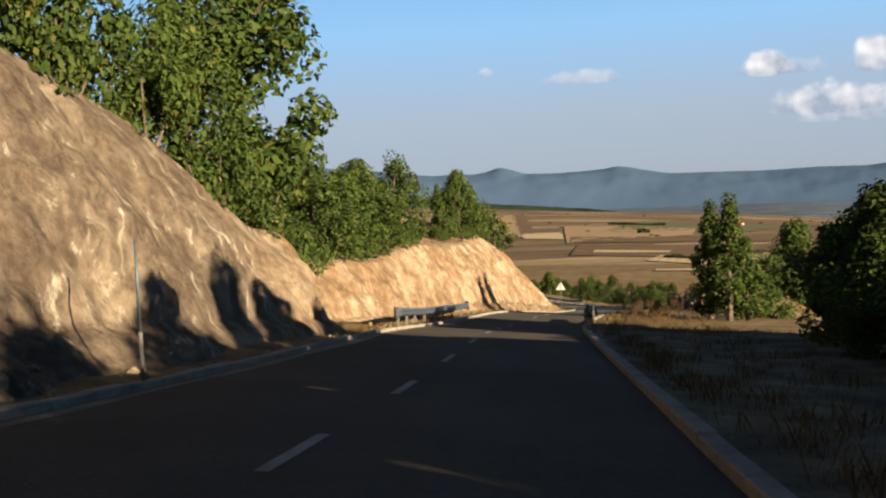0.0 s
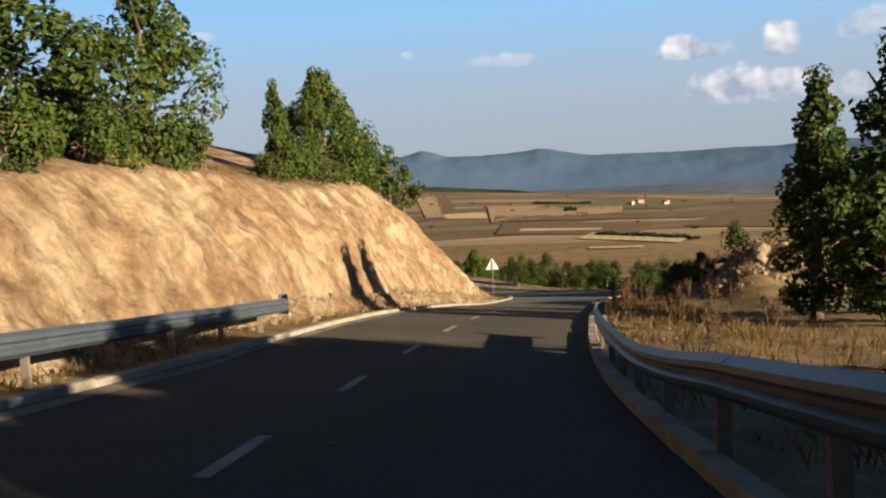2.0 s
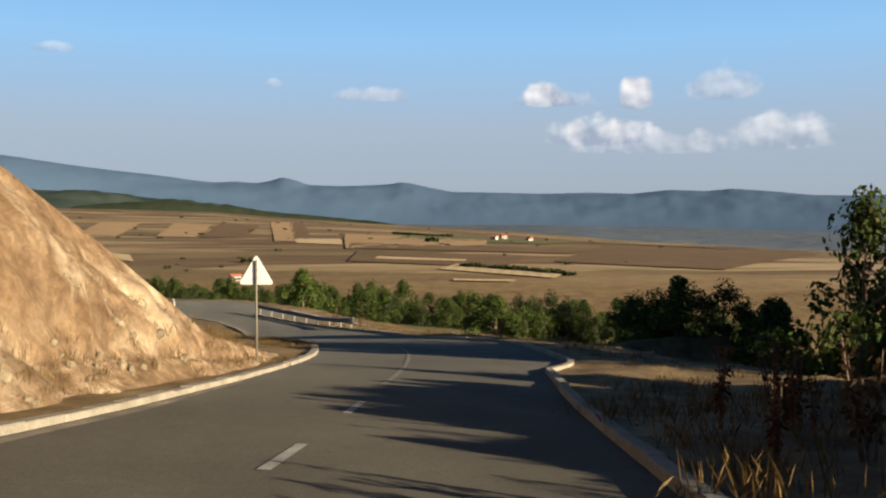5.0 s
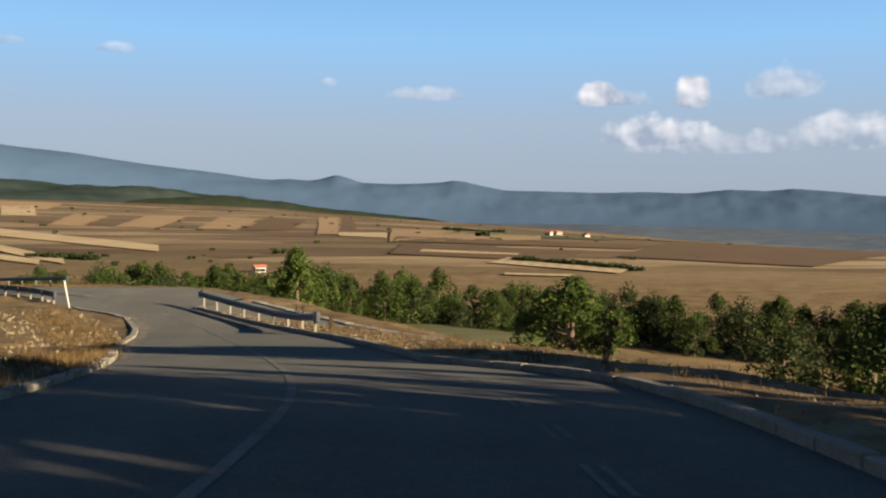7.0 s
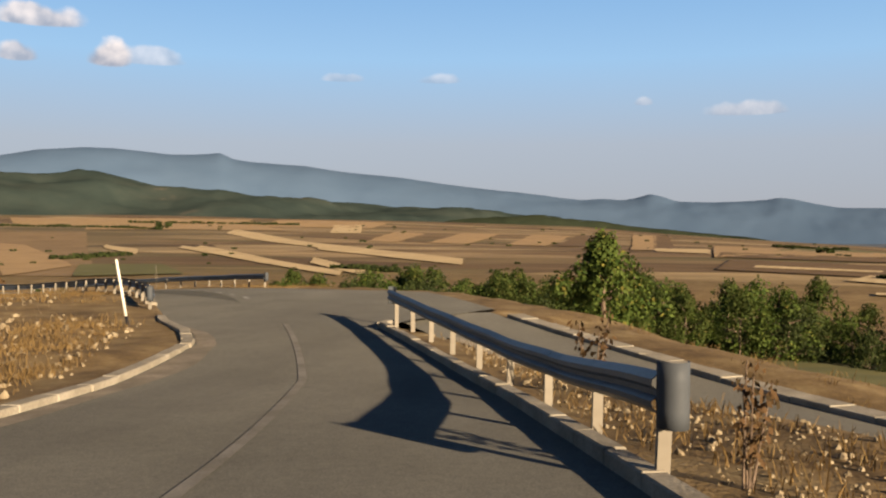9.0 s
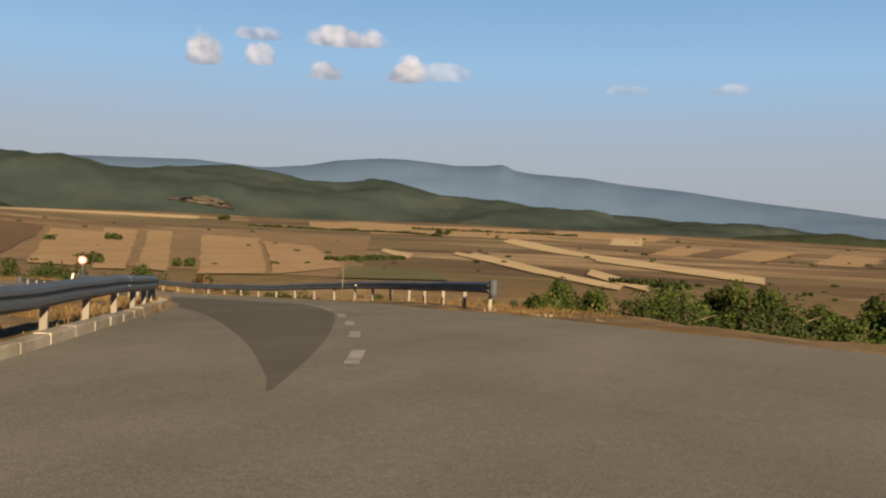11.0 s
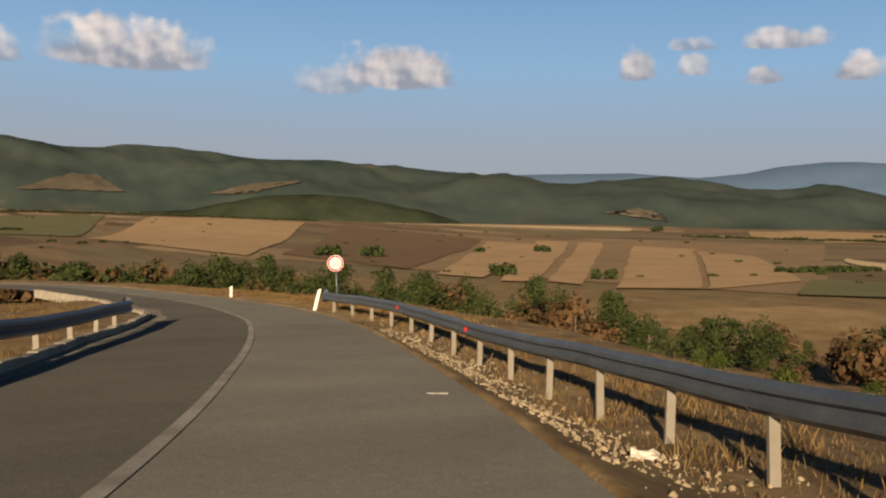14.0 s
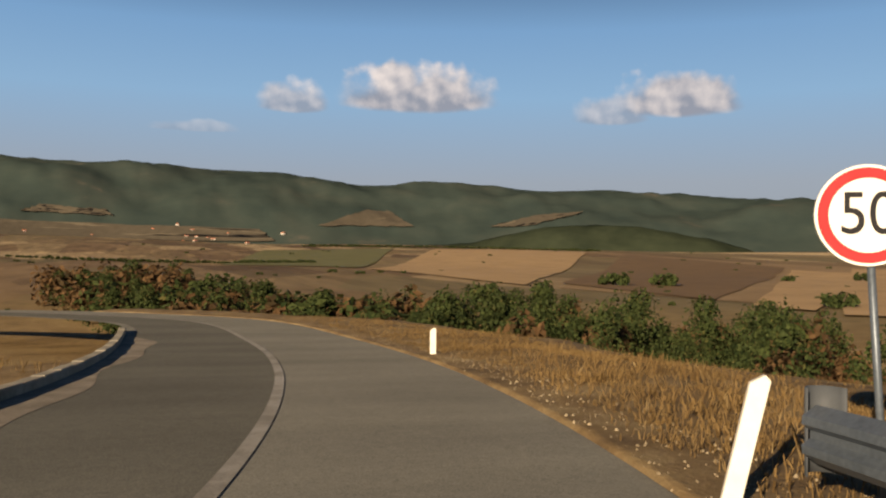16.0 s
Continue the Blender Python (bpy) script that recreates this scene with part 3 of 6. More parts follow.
def mound(tt, offs, x, y):
    """The rubble mound on the open side before the junction."""
    g = np.exp(-((tt - 5.75) / 0.55)**2 - ((offs - 11.5) / 4.5)**2)
    g2 = np.exp(-((tt - 5.35) / 0.2)**2 - ((offs - 8.5) / 1.6)**2)
    side = np.interp(tt, [8.3, 8.9, 9.4, 9.9, 10.4, 10.8, 11.15], [11.0, 9.0, 7.7, 6.8, 5.6, 4.6, 3.9])
    sink = np.interp(tt, [7.9, 8.25, 9.4, 10.2, 10.8, 11.2], [0.0, -1.2, -1.0, -0.76, -0.37, -0.08])
    cut = np.clip((offs - side + 2.8) / 1.1, 0, 1) * np.clip((side + 9 - offs) / 6, 0, 1) * ((tt > 7.9) & (tt < 11.3))
    sink = sink - 0.16 * np.clip((2.9 - np.abs(offs - side)) / 0.5, 0, 1) * ((tt > 8.2) & (tt < 11.0))
    lift = (0.08 * np.clip(offs - 5, 0, 4) + 0.40 * np.clip(offs - 9, 0, 10)) * cut
    slope = -0.45 * np.exp(-((tt - 14.9) / 0.8)**2) * np.clip((offs - 1.7) / 1.2, 0, 1)
    rocky = np.clip(g * 1.6, 0, 1) * (vnoise(x, y, 1.3, 2.2) * 0.75 + np.abs(vnoise(x, y, 0.8, 7.7)) * 0.9 + vnoise(x, y, 2.6, 4.4) * 0.5)
    return 2.9 * g + 0.7 * g2 + rocky + cut * sink + lift + slope


ts_r = np.arange(-2, 20.5, 0.06)
verge_right = verge("verge_right", ts_r, table(ts_r, KERB_R) + 0.1, 48.0, 56, "stony dry verge with sparse grass beside the road", mound)
ts_l = np.arange(-2, 17.5, 0.06)
far_l = -38.0
verge_left = verge("verge_left", ts_l, table(ts_l, KERB_L) - 0.1, far_l, 50, "dry stony ground inside the bend")

BANK_H = [(-2, 6.2), (0, 6.2), (1, 6.8), (1.5, 5.7), (1.8, 3.3), (2.05, 3.4), (2.3, 3.0), (2.6, 2.85), (3, 2.9), (3.5, 3.8), (4, 4.3), (4.5, 4.5), (5, 5.4), (5.5, 6.6), (5.95, 5.6), (6.15, 4.3), (6.4, 2.6), (6.65, 0.7), (6.85, 0.4), (7.1, 0.0)]
BANK_F = [(-2, 6.9), (1.5, 6.9), (2.0, 7.0), (2.2, 8.6), (2.4, 8.8), (2.6, 7.4), (3.0, 6.9), (5, 6.6), (6.2, 6.3), (7.1, 6.2)]


def build_bank():
    """The cut slope: a steep rock face with gullies, and the hillside that runs back from its crest."""
    ts = np.concatenate([np.arange(-2, 7.12, 0.018)])
    face, back = np.linspace(0, 1, 64), np.linspace(0, 1, 24)[1:]
    P, S = line_pts(ts), sides(ts)
    h, foot = table(ts, BANK_H)[:, None], table(ts, BANK_F)[:, None]
    k = np.ones_like(ts)
    u = face[None]
    fo = -(foot - 0.75 * np.clip(1 - u * 9, 0, 1) + h * (0.22 * u + 0.36 * u**0.8 - 0.10 * np.sin(u * math.pi)))
    fz = h * u - 0.35 * np.clip(1 - u * 12, 0, 1) + 0.12
    # the hillside climbs gently behind the crest and sinks away to the open land
    away = 95 * back[None]**1.8
    rise = 0.30 * np.clip(away, 0, 8) + 0.12 * np.clip(away - 8, 0, 32) - 0.28 * np.clip(away - 55, 0, 40)
    bo = fo[:, -1:] - away
    bz = fz[:, -1:] + np.clip(h / 4, 0, 1) * rise
    offs, up = np.concatenate([fo, bo], 1), np.concatenate([fz, bz], 1)
    x, y = P[:, None, 0] + S[:, None, 0] * offs, P[:, None, 1] + S[:, None, 1] * offs
    z = P[:, None, 2] + table(ts, TILT)[:, None] * 5.5 + up
    rough = np.concatenate([np.sin(face * math.pi)**0.5, 0.25 * np.ones(len(back))])[None] * np.clip(h / 3, 0, 1)
    arc = np.concatenate([[0], np.cumsum(np.linalg.norm(np.diff(P[:, :2], axis=0), axis=1))])[:, None]
    sl = arc + 0.6 * up
    rill = np.array([[noise.noise((a / 1.7, b / 9.0, 4.0)) + 0.6 * noise.noise((a / 0.7, b / 5.0, 9.0)) for a, b in zip(ra, rb)] for ra, rb in zip(np.broadcast_to(sl, x.shape), up)])
    lump = np.array([[noise.noise((a / 3.5, b / 3.5, c / 2.2)) + 0.45 * noise.noise((a / 0.9, b / 0.9, c / 0.6)) + 0.25 * noise.noise((a / 0.4, b / 0.4, c / 0.3)) for a, b, c in zip(*r)] for r in zip(x, y, z)])
    push = rough * (0.40 * rill + 0.34 * lump)
    x, y, z = x + S[:, None, 0] * push, y + S[:, None, 1] * push, z + 0.35 * push
    z[:, -1] -= 6
    return tagged(grid_object("rock_bank", np.stack([x, y, z], -1), len(ts), offs.shape[1], ROCK), "ochre rock cutting with pale veins and rills above the road", "bank", kind="structure")


rock_bank = build_bank()


# ---------------------------------------------------------------- far hills
HILL_TOP = [(-2, 0.0), (2.8, 0.6), (6.3, 1.0), (11.5, 1.2), (14.2, 1.35), (17, 1.55), (19.8, 1.75), (24, 2.05), (26.5, 2.35), (28, 2.75), (30.3, 3.3), (32.6, 2.9), (35.2, 2.9), (37.6, 3.4), (39.5, 3.8), (42, 3.6), (44.8, 3.3), (47.4, 3.35), (50.8, 3.6), (54, 3.85), (57, 4.1), (60.5, 4.5), (64.8, 4.4), (68.2, 4.6), (72.3, 4.8), (75.5, 4.65), (78, 4.95), (80.5, 5.4), (84, 5.45), (88.2, 5.4), (89.5, 5.8), (93.4, 5.5), (96.4, 5.8), (105, 5.6), (120, 5.4), (150, 4.6)]
MOUNT_TOP = [(-75, 1.0), (-60, 1.2), (-45, 1.1), (-38, 0.95), (-36.6, 0.95), (-34.5, 1.2), (-33.4, 1.3), (-31.8, 1.42), (-30.5, 1.25), (-28.2, 1.35), (-26, 1.1), (-23.4, 1.18), (-19.9, 1.05), (-17, 1.12), (-14.5, 1.2), (-13, 1.5), (-12.1, 1.75), (-11.2, 1.85), (-10.6, 1.72), (-9.8, 1.65), (-8.2, 1.55), (-6.5, 1.5), (-5.4, 1.55), (-4.6, 1.9), (-3.8, 2.12), (-3.0, 1.85), (-2.2, 1.68), (-0.8, 1.75), (0.5, 1.65), (1.7, 1.8), (4, 2.1), (6.7, 2.42), (9.5, 2.75), (12.1, 3.12), (15.7, 3.44), (17.8, 3.78), (20.9, 3.92), (22.2, 4.1), (23.0, 4.5), (24.2, 4.35), (25.9, 4.3), (29.2, 4.6), (30.8, 4.6), (32.3, 4.47), (33.5, 4.35), (35.4, 3.9), (38, 3.6), (42, 4.0), (46, 3.9), (50, 3.8), (60, 3.6), (70, 3.5)]


def far_range(name, tops, r0, r1, base, material, label, jag, seed, n=420, m=26, fold=0.20):
    """A range of hills as a ring of slopes, its crest as high as the table says."""
    az = np.linspace(tops[0][0], tops[-1][0], n)
    el = table(az, tops)
    kern = np.hanning(5)
    el = np.convolve(np.pad(el, 2, mode="edge"), kern / kern.sum(), "valid")
    wide = np.hanning(2 * int(n * 0.09) + 1)
    soft = np.convolve(np.pad(el, int(n * 0.09), mode="edge"), wide / wide.sum(), "valid")
    reach = r0 + (r1 - r0) * 0.82
    crest, low = (OZ + reach * np.tan(np.radians(e)) - base for e in (el, soft))
    jagged = np.array([noise.noise((a * 1.1, seed, 0)) + 0.5 * noise.noise((a * 2.7, seed, 3)) for a in az])
    v = []
    for k in range(m):
        u = k / (m - 1)
        r = r0 + (r1 - r0) * u
        f = np.sin(min(u / 0.82, 1.0) * math.pi / 2)**1.35 if u < 0.82 else 1 - (u - 0.82) * 2.2
        w = min(u / 0.82, 1.0)**3
        x, y = OX - r * np.sin(np.radians(az)), OY + r * np.cos(np.radians(az))
        ridge = np.array([noise.fractal((a / 330 + seed, b / 330, seed), 0.9, 2.0, 5) for a, b in zip(x, y)])
        z = base + (crest * w + low * (1 - w)) * f + np.mean(crest) * fold * ridge * 4 * f * (1 - w) + jag * jagged * 0.5 * w
        v.append(np.stack([x, y, z], -1))
    return tagged(grid_object(name, np.array(v), m, n, material), label, "hills", kind="structure")


far_range("mountain_range", MOUNT_TOP, 3200, 4500, -120, MOUNT, "mountain range along the horizon, its haze coloured in blue", 1.6, 2.3, 760, 30, 0.014)
# bluish stops stand in for the haze over the far valley
PLAIN = range_material("haze_painted_valley_floor", [(0.3, (0.066, 0.092, 0.132)), (0.48, (0.085, 0.110, 0.146)), (0.60, (0.150, 0.158, 0.168)), (0.66, (0.090, 0.112, 0.145)), (0.8, (0.070, 0.096, 0.135))], 0.012, (1.0, 2.5, 1))


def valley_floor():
    """The flat valley beyond the edge of the fields, distance haze painted in its colour."""
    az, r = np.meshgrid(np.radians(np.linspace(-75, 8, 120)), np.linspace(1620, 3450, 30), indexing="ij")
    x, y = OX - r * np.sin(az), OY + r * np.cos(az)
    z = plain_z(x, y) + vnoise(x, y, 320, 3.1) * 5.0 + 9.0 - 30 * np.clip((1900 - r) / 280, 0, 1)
    return tagged(grid_object("valley_floor", np.stack([x, y, z], -1), 120, 30, PLAIN), "valley floor below the mountains, its haze coloured in pale blue", "valley", kind="structure")


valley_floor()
far_range("wooded_hills", HILL_TOP, 1900, 3100, -45, HAZED_HILLS, "green wooded hills, blue-grey haze in their colour, with pale clearings", 2.0, 5.1, 580, 34, 0.06)
far_range("pine_ridge", [(-15.5, -2.6), (-14, -1.2), (-10, -0.55), (-5, -0.1), (-1, 0.2), (3, 0.3), (7, 0.3), (11, -0.3)], 1330, 1600, -95, PINES, "dark low wooded ridge behind the fields", 1.5, 9.4, 140, 12)
far_range("pine_wood", [(48, -1.0), (51.4, 0.6), (53.8, 1.4), (57.3, 1.95), (60.7, 2.3), (64.2, 2.05), (68.3, 1.15), (72, 0.9), (83, -1.0)], 1500, 1750, -30, PINES, "dark pine wood at the foot of the hills", 3.0, 3.4, 140, 12)


# ---------------------------------------------------------------- helpers for things
def part(name, bm, material, parent=None, label="", smooth=False):
    me = bpy.data.meshes.new(name)
    bm.to_mesh(me)
    bm.free()
    me.materials.append(material)
    if smooth:
        me.polygons.foreach_set("use_smooth", np.full(len(me.polygons), True))
    ob = new(name, me)
    if parent is not None:
        ob.parent = parent
    if label:
        ob["label"] = label
    return ob


def thing(name, m, label, category, group=""):
    ob = new(name)
    ob.matrix_world = m
    ob.empty_display_size = 0.2
    return tagged(ob, label, category, group)


def box(bm, x0, x1, y0, y1, z0, z1, bev=0.0):
    r = bmesh.ops.create_cube(bm, size=1, matrix=Matrix.LocRotScale(((x0 + x1) / 2, (y0 + y1) / 2, (z0 + z1) / 2), None, (x1 - x0, y1 - y0, z1 - z0)))
    if bev:
        es = list({e for v in r["verts"] for e in v.link_edges})
        bmesh.ops.bevel(bm, geom=es, offset=bev, segments=1, affect="EDGES")


def tube(bm, a, b, ra, rb, n=7):
    a, b = Vector(a), Vector(b)
    q = (b - a).to_track_quat("Z", "Y").to_matrix().to_4x4()
    bmesh.ops.create_cone(bm, cap_ends=True, segments=n, radius1=ra, radius2=rb, depth=(b - a).length, matrix=Matrix.Translation((a + b) / 2) @ q)


def heading(t):
    s = sides([t])[0]
    return math.atan2(s[1], s[0])


# ---------------------------------------------------------------- kerbs and road paint
def kerb_run(name, t0, t1, tab, side, label, h=0.14, w=0.2, gap=0.012, shift=0.0, up=((0, 0.0), (1, 0.0))):
    """A run of kerbstones along a road edge; each stone is a piece of the run."""
    holder = thing(name, Matrix.Identity(4), label, "kerb")
    holder["kind"] = "structure"
    ts = np.arange(t0, t1, 0.004)
    off = table(ts, tab) + side * (w / 2 + 0.1 + shift)
    P, S = line_pts(ts), sides(ts)
    q = np.stack([P[:, 0] + S[:, 0] * off, P[:, 1] + S[:, 1] * off, P[:, 2] - table(ts, TILT) * off + table(ts, up)], 1)
    run = np.concatenate([[0], np.cumsum(np.linalg.norm(np.diff(q, axis=0), axis=1))])
    n = int(run[-1] / 1.0)
    bm = bmesh.new()
    box(bm, -w / 2, w / 2, -0.5 + gap / 2, 0.5 - gap / 2, -0.35, h, 0.018)
    me = bpy.data.meshes.new("kerbstone")
    bm.to_mesh(me)
    bm.free()
    me.materials.append(CONCRETE)
    for k in range(n):
        c = [np.interp(k + 0.5, run, q[:, a]) for a in range(3)]
        d = Vector([np.interp(k + 0.95, run, q[:, a]) - np.interp(k + 0.05, run, q[:, a]) for a in range(3)])
        ob = new("kerbstone", me)
        ob.parent = holder
        yaw = math.atan2(-d.x, d.y)
        ob.matrix_world = pose(c[0], c[1], c[2] + rng.uniform(-0.015, 0.012), math.degrees(math.asin(d.z / d.length)), rng.uniform(-1.2, 1.2), math.degrees(yaw) + rng.uniform(-0.7, 0.7))
    return holder


kerb_run("kerb_right", -1.5, 10.85, KERB_R, 1, "low pale concrete kerb along the open side of the road")
kerb_run("kerb_left", -1.0, 6.75, KERB_L, -1, "pale dusty concrete kerb under the rock bank", 0.10, 0.26)
kerb_run("kerb_island", 6.75, 11.2, KERB_L, -1, "pale dusty concrete kerb round the inner corner", 0.10, 0.26)
kerb_run("kerb_bend", 11.5, 18.5, KERB_L, -1, "concrete kerb along the inner side of the bend", 0.14, 0.22)


def paint(name, ts, off, width, label, material=None):
    off = np.broadcast_to(off, (len(ts),))
    return strip(name, ts, np.stack([off - width / 2, off + width / 2], 1), 0.008, material or PAINT, label, "road marking")


for t0 in np.arange(-0.71, 6.2, 0.393):
    t1 = t0 + 0.135
    paint("centre_dash", np.linspace(t0, t1, 5), float(table(t0, [(0, -2.15), (2, -2.0), (4, -1.83), (6.3, -1.75)])), 0.13, "worn white centre dash on the asphalt")
ts = np.arange(6.35, 10.95, 0.05)
paint("centre_line", ts, table(ts, [(6.3, -1.8), (6.9, -1.78), (7.3, -1.65), (7.8, -1.65), (8.4, -1.95), (8.9, -2.02), (9.5, -1.55), (10.1, -0.85), (11, -0.95)]), 0.13, "worn white solid centre line", OLDPAINT)
for t0, t1 in ((11.75, 11.86), (12.0, 12.09), (12.2, 12.29), (12.4, 12.52)):
    paint("centre_dash", np.linspace(t0, t1, 5), table(0.5 * (t0 + t1), [(11.7, -1.2), (12.2, -1.48), (12.6, -1.7)]), 0.17, "worn white centre dash on the asphalt")
ts = np.arange(12.64, 21.3, 0.05)
paint("centre_line", ts, table(ts, BEND_LINE), 0.15, "worn white solid centre line round the bend", BENDPAINT)
for t0, t1 in ((7.0, 7.1), (7.2, 7.26), (7.42, 7.5), (7.6, 7.66), (7.78, 7.85), (8.0, 8.05)):
    for o in (1.14, 1.3):
        paint("bay_mark", np.linspace(t0, t1, 4), o + 0.5 * (t0 - 7.0) * 0.4, 0.07, "short worn white dash along the lay-by", OLDPAINT)



for t0, t1, w0 in ((15.7, 18.3, 0.75), (8.6, 11.0, 0.5), (0.4, 6.4, 0.35)):
    ts = np.arange(t0, t1, 0.05)
    k0 = table(ts, KERB_L)
    wide = w0 * (0.75 + 0.25 * np.sin(ts * 5.0) + 0.15 * np.sin(ts * 13.0)) * np.clip(np.minimum(ts - t0, t1 - ts) * 3, 0.15, 1)
    strip("dust_strip", ts, np.stack([k0 - 0.02, k0 + 0.5 * wide, k0 + wide], 1), 0.008, DUST, "pale dust gathered along the kerb", "dust")


# ---------------------------------------------------------------- guard rails
WBEAM = [(-0.155, 0.0), (-0.145, 0.012), (-0.10, 0.075), (-0.055, 0.08), (-0.02, 0.03), (0.02, 0.03), (0.055, 0.08), (0.10, 0.075), (0.145, 0.012), (0.155, 0.0)]


def guard_rail(label, rows, side, step_m=3.0, height=0.60, caps=(True, True), droop=0.0, reflect=()):
    """A steel W-beam on C-posts. rows: station, offset. side: +1 when the beam's ribs face left to the road."""
    lift = [r[2] if len(r) > 2 else 0.0 for r in rows]
    rows = np.array([r[:2] for r in rows])
    t0, t1 = rows[0, 0], rows[-1, 0]
    m = Matrix.Translation(at(t0, rows[0, 1]))
    rail = thing("guard_rail", m, label, "guard rail", "guard rails along the road")
    inv = m.inverted()
    ts = np.arange(t0, t1, 0.004)
    run = np.concatenate([[0], np.cumsum(np.linalg.norm(np.diff(np.array([at(t, np.interp(t, rows[:, 0], rows[:, 1])) for t in ts]), axis=0), axis=1))])
    L = run[-1]
    n = max(int(L / 0.5), 4)
    ring = []

    def centre(s):
        t = np.interp(s, run, ts)
        return at(t, np.interp(t, rows[:, 0], rows[:, 1])), t
    for k in range(n + 1):
        c, t = centre(L * k / n)
        sd = sides([t])[0]
        wob = 0.006 * math.sin(k * 0.9) + 0.012 * math.sin(k * 0.37) + np.interp(t, rows[:, 0], lift)
        loop = []
        for dz, out in WBEAM:
            p = c + Vector((-sd[0], -sd[1], 0)) * side * (out + 0.06) + Vector((0, 0, height + dz + wob))
            loop.append(inv @ p)
        ring.append(loop)
    beams = []
    for k0 in range(0, n, 8):
        bm = bmesh.new()
        away = Vector((0, 0, 0.004 * ((k0 // 8) % 2)))
        rows_ = [[bm.verts.new(q + away) for q in loop] for loop in ring[k0:min(k0 + 9, n + 1)]]
        for a, b in zip(rows_, rows_[1:]):
            for i in range(len(WBEAM) - 1):
                bm.faces.new((a[i], a[i + 1], b[i + 1], b[i]))
        beams.append(part("beam", bm, GALV, rail))
        beams[-1].modifiers.new("plate", "SOLIDIFY").thickness = 0.006 + 0.002 * ((k0 // 8) % 2)
    # posts: folded C sections
    me = None
    for k in range(int(L / step_m) + 1):
        c, t = centre(min(k * step_m + 0.15, L - 0.1))
        if me is None:
            pb = bmesh.new()
            box(pb, -0.05, 0.05, -0.004, 0.004, -0.9, height + 0.10)
            box(pb, -0.05, -0.043, 0.004, 0.05, -0.9, height + 0.10)
            box(pb, 0.043, 0.05, 0.004, 0.05, -0.9, height + 0.10)
            me = bpy.data.meshes.new("post")
            pb.to_mesh(me)
            pb.free()
            me.materials.append(POSTM)
        ob = new("post", me)
        ob.parent = rail
        ob.matrix_world = Matrix.Translation(c + Vector((0, 0, float(np.interp(t, rows[:, 0], lift))))) @ pose(0, 0, 0, rng.uniform(-2, 2), rng.uniform(-2, 2), math.degrees(heading(t)) + rng.uniform(-4, 4))
    # rounded end plates
    for end, want in zip((0, 1), caps):
        if not want:
            continue
        c, t = centre(0.0 if end == 0 else L)
        sd = Vector((*sides([t])[0], 0))
        fw = Vector((-sd.y, sd.x, 0)) * (-1 if end == 0 else 1)
        bm = bmesh.new()
        rows_ = []
        for k in range(9):
            a = math.pi * k / 8
            p = c - sd * side * 0.10 + sd * side * 0.11 * (1 - math.cos(a)) + fw * (0.14 * math.sin(a) + 0.02) + Vector((0, 0, height + (lift[0] if end == 0 else lift[-1])))
            rows_.append([bm.verts.new(inv @ (p + Vector((0, 0, dz)))) for dz in (-0.235, -0.1, 0.1, 0.235)])
        for a, b in zip(rows_, rows_[1:]):
            for i in range(3):
                bm.faces.new((a[i], a[i + 1], b[i + 1], b[i]))
        cap = part("end_plate", bm, CAPM, rail, "dull rounded steel end plate", True)
        cap.modifiers.new("plate", "SOLIDIFY").thickness = 0.006
    for t, color in reflect:
        c = at(t, np.interp(t, rows[:, 0], rows[:, 1]), float(np.interp(t, rows[:, 0], lift)))
        sd = Vector((*sides([t])[0], 0))
        bm = bmesh.new()
        bmesh.ops.create_cone(bm, cap_ends=True, segments=10, radius1=0.055, radius2=0.045, depth=0.03, matrix=Matrix.Translation(inv @ (c - sd * side * 0.13 + Vector((0, 0, height)))) @ sd.to_track_quat("Z", "Y").to_matrix().to_4x4())
        part("reflector", bm, RED if color == "red" else WHITE, beams[min(int(np.interp(t, ts, run) / L * n) // 8, len(beams) - 1)], color + " round reflector")
    return rail


guard_rail("grey galvanised guard rail below the rock bank", [(2.29, -5.67), (2.6, -5.75), (3.1, -5.7), (3.58, -5.6)], -1, 2.2)
guard_rail("grey galvanised guard rail on the verge, dull end plates", [(2.12, 1.55, 0.26), (2.4, 1.6, 0.12), (2.75, 1.67, -0.07), (3.1, 1.75, -0.08), (3.46, 1.72)], 1, 2.2)
guard_rail("short wavy galvanised guard rail between the two roads", [(9.47, 1.9, 0.10), (9.6, 2.02, 0.04), (9.75, 2.12, -0.02), (10.05, 2.14, 0.0), (10.4, 2.0, 0.05), (10.88, 1.9, 0.15)], 1, 2.2)
guard_rail("long galvanised guard rail on the outer side of the bend", [(12.86, 2.95), (13.05, 2.85), (13.25, 2.95), (13.5, 3.4), (13.9, 3.75, 0.03), (14.6, 3.4, -0.18), (15.3, 3.05, -0.22), (15.75, 2.8, -0.06), (16.36, 2.1)], 1, 2.15, reflect=((13.9, "white"), (15.3, "red"), (15.75, "red")))
guard_rail("galvanised guard rail curving along the inner side of the bend", [(11.35, -4.75), (12, -5.4), (12.7, -6.0), (13.1, -6.1), (14, -5.3), (15, -5.35), (15.82, -4.6)], -1, 2.2, 0.56)


# ---------------------------------------------------------------- plants
from mathutils import bvhtree

WOODED = bpy.data.objects["wooded_hills"]


TREES = {}


def surface(ob):
    """A search tree over an object's faces, built once."""
    if ob.name not in TREES:
        me = ob.data
        co = np.empty(len(me.vertices) * 3)
        me.vertices.foreach_get("co", co)
        TREES[ob.name] = bvhtree.BVHTree.FromPolygons(co.reshape(-1, 3).tolist(), [tuple(p.vertices) for p in me.polygons])
    return TREES[ob.name]


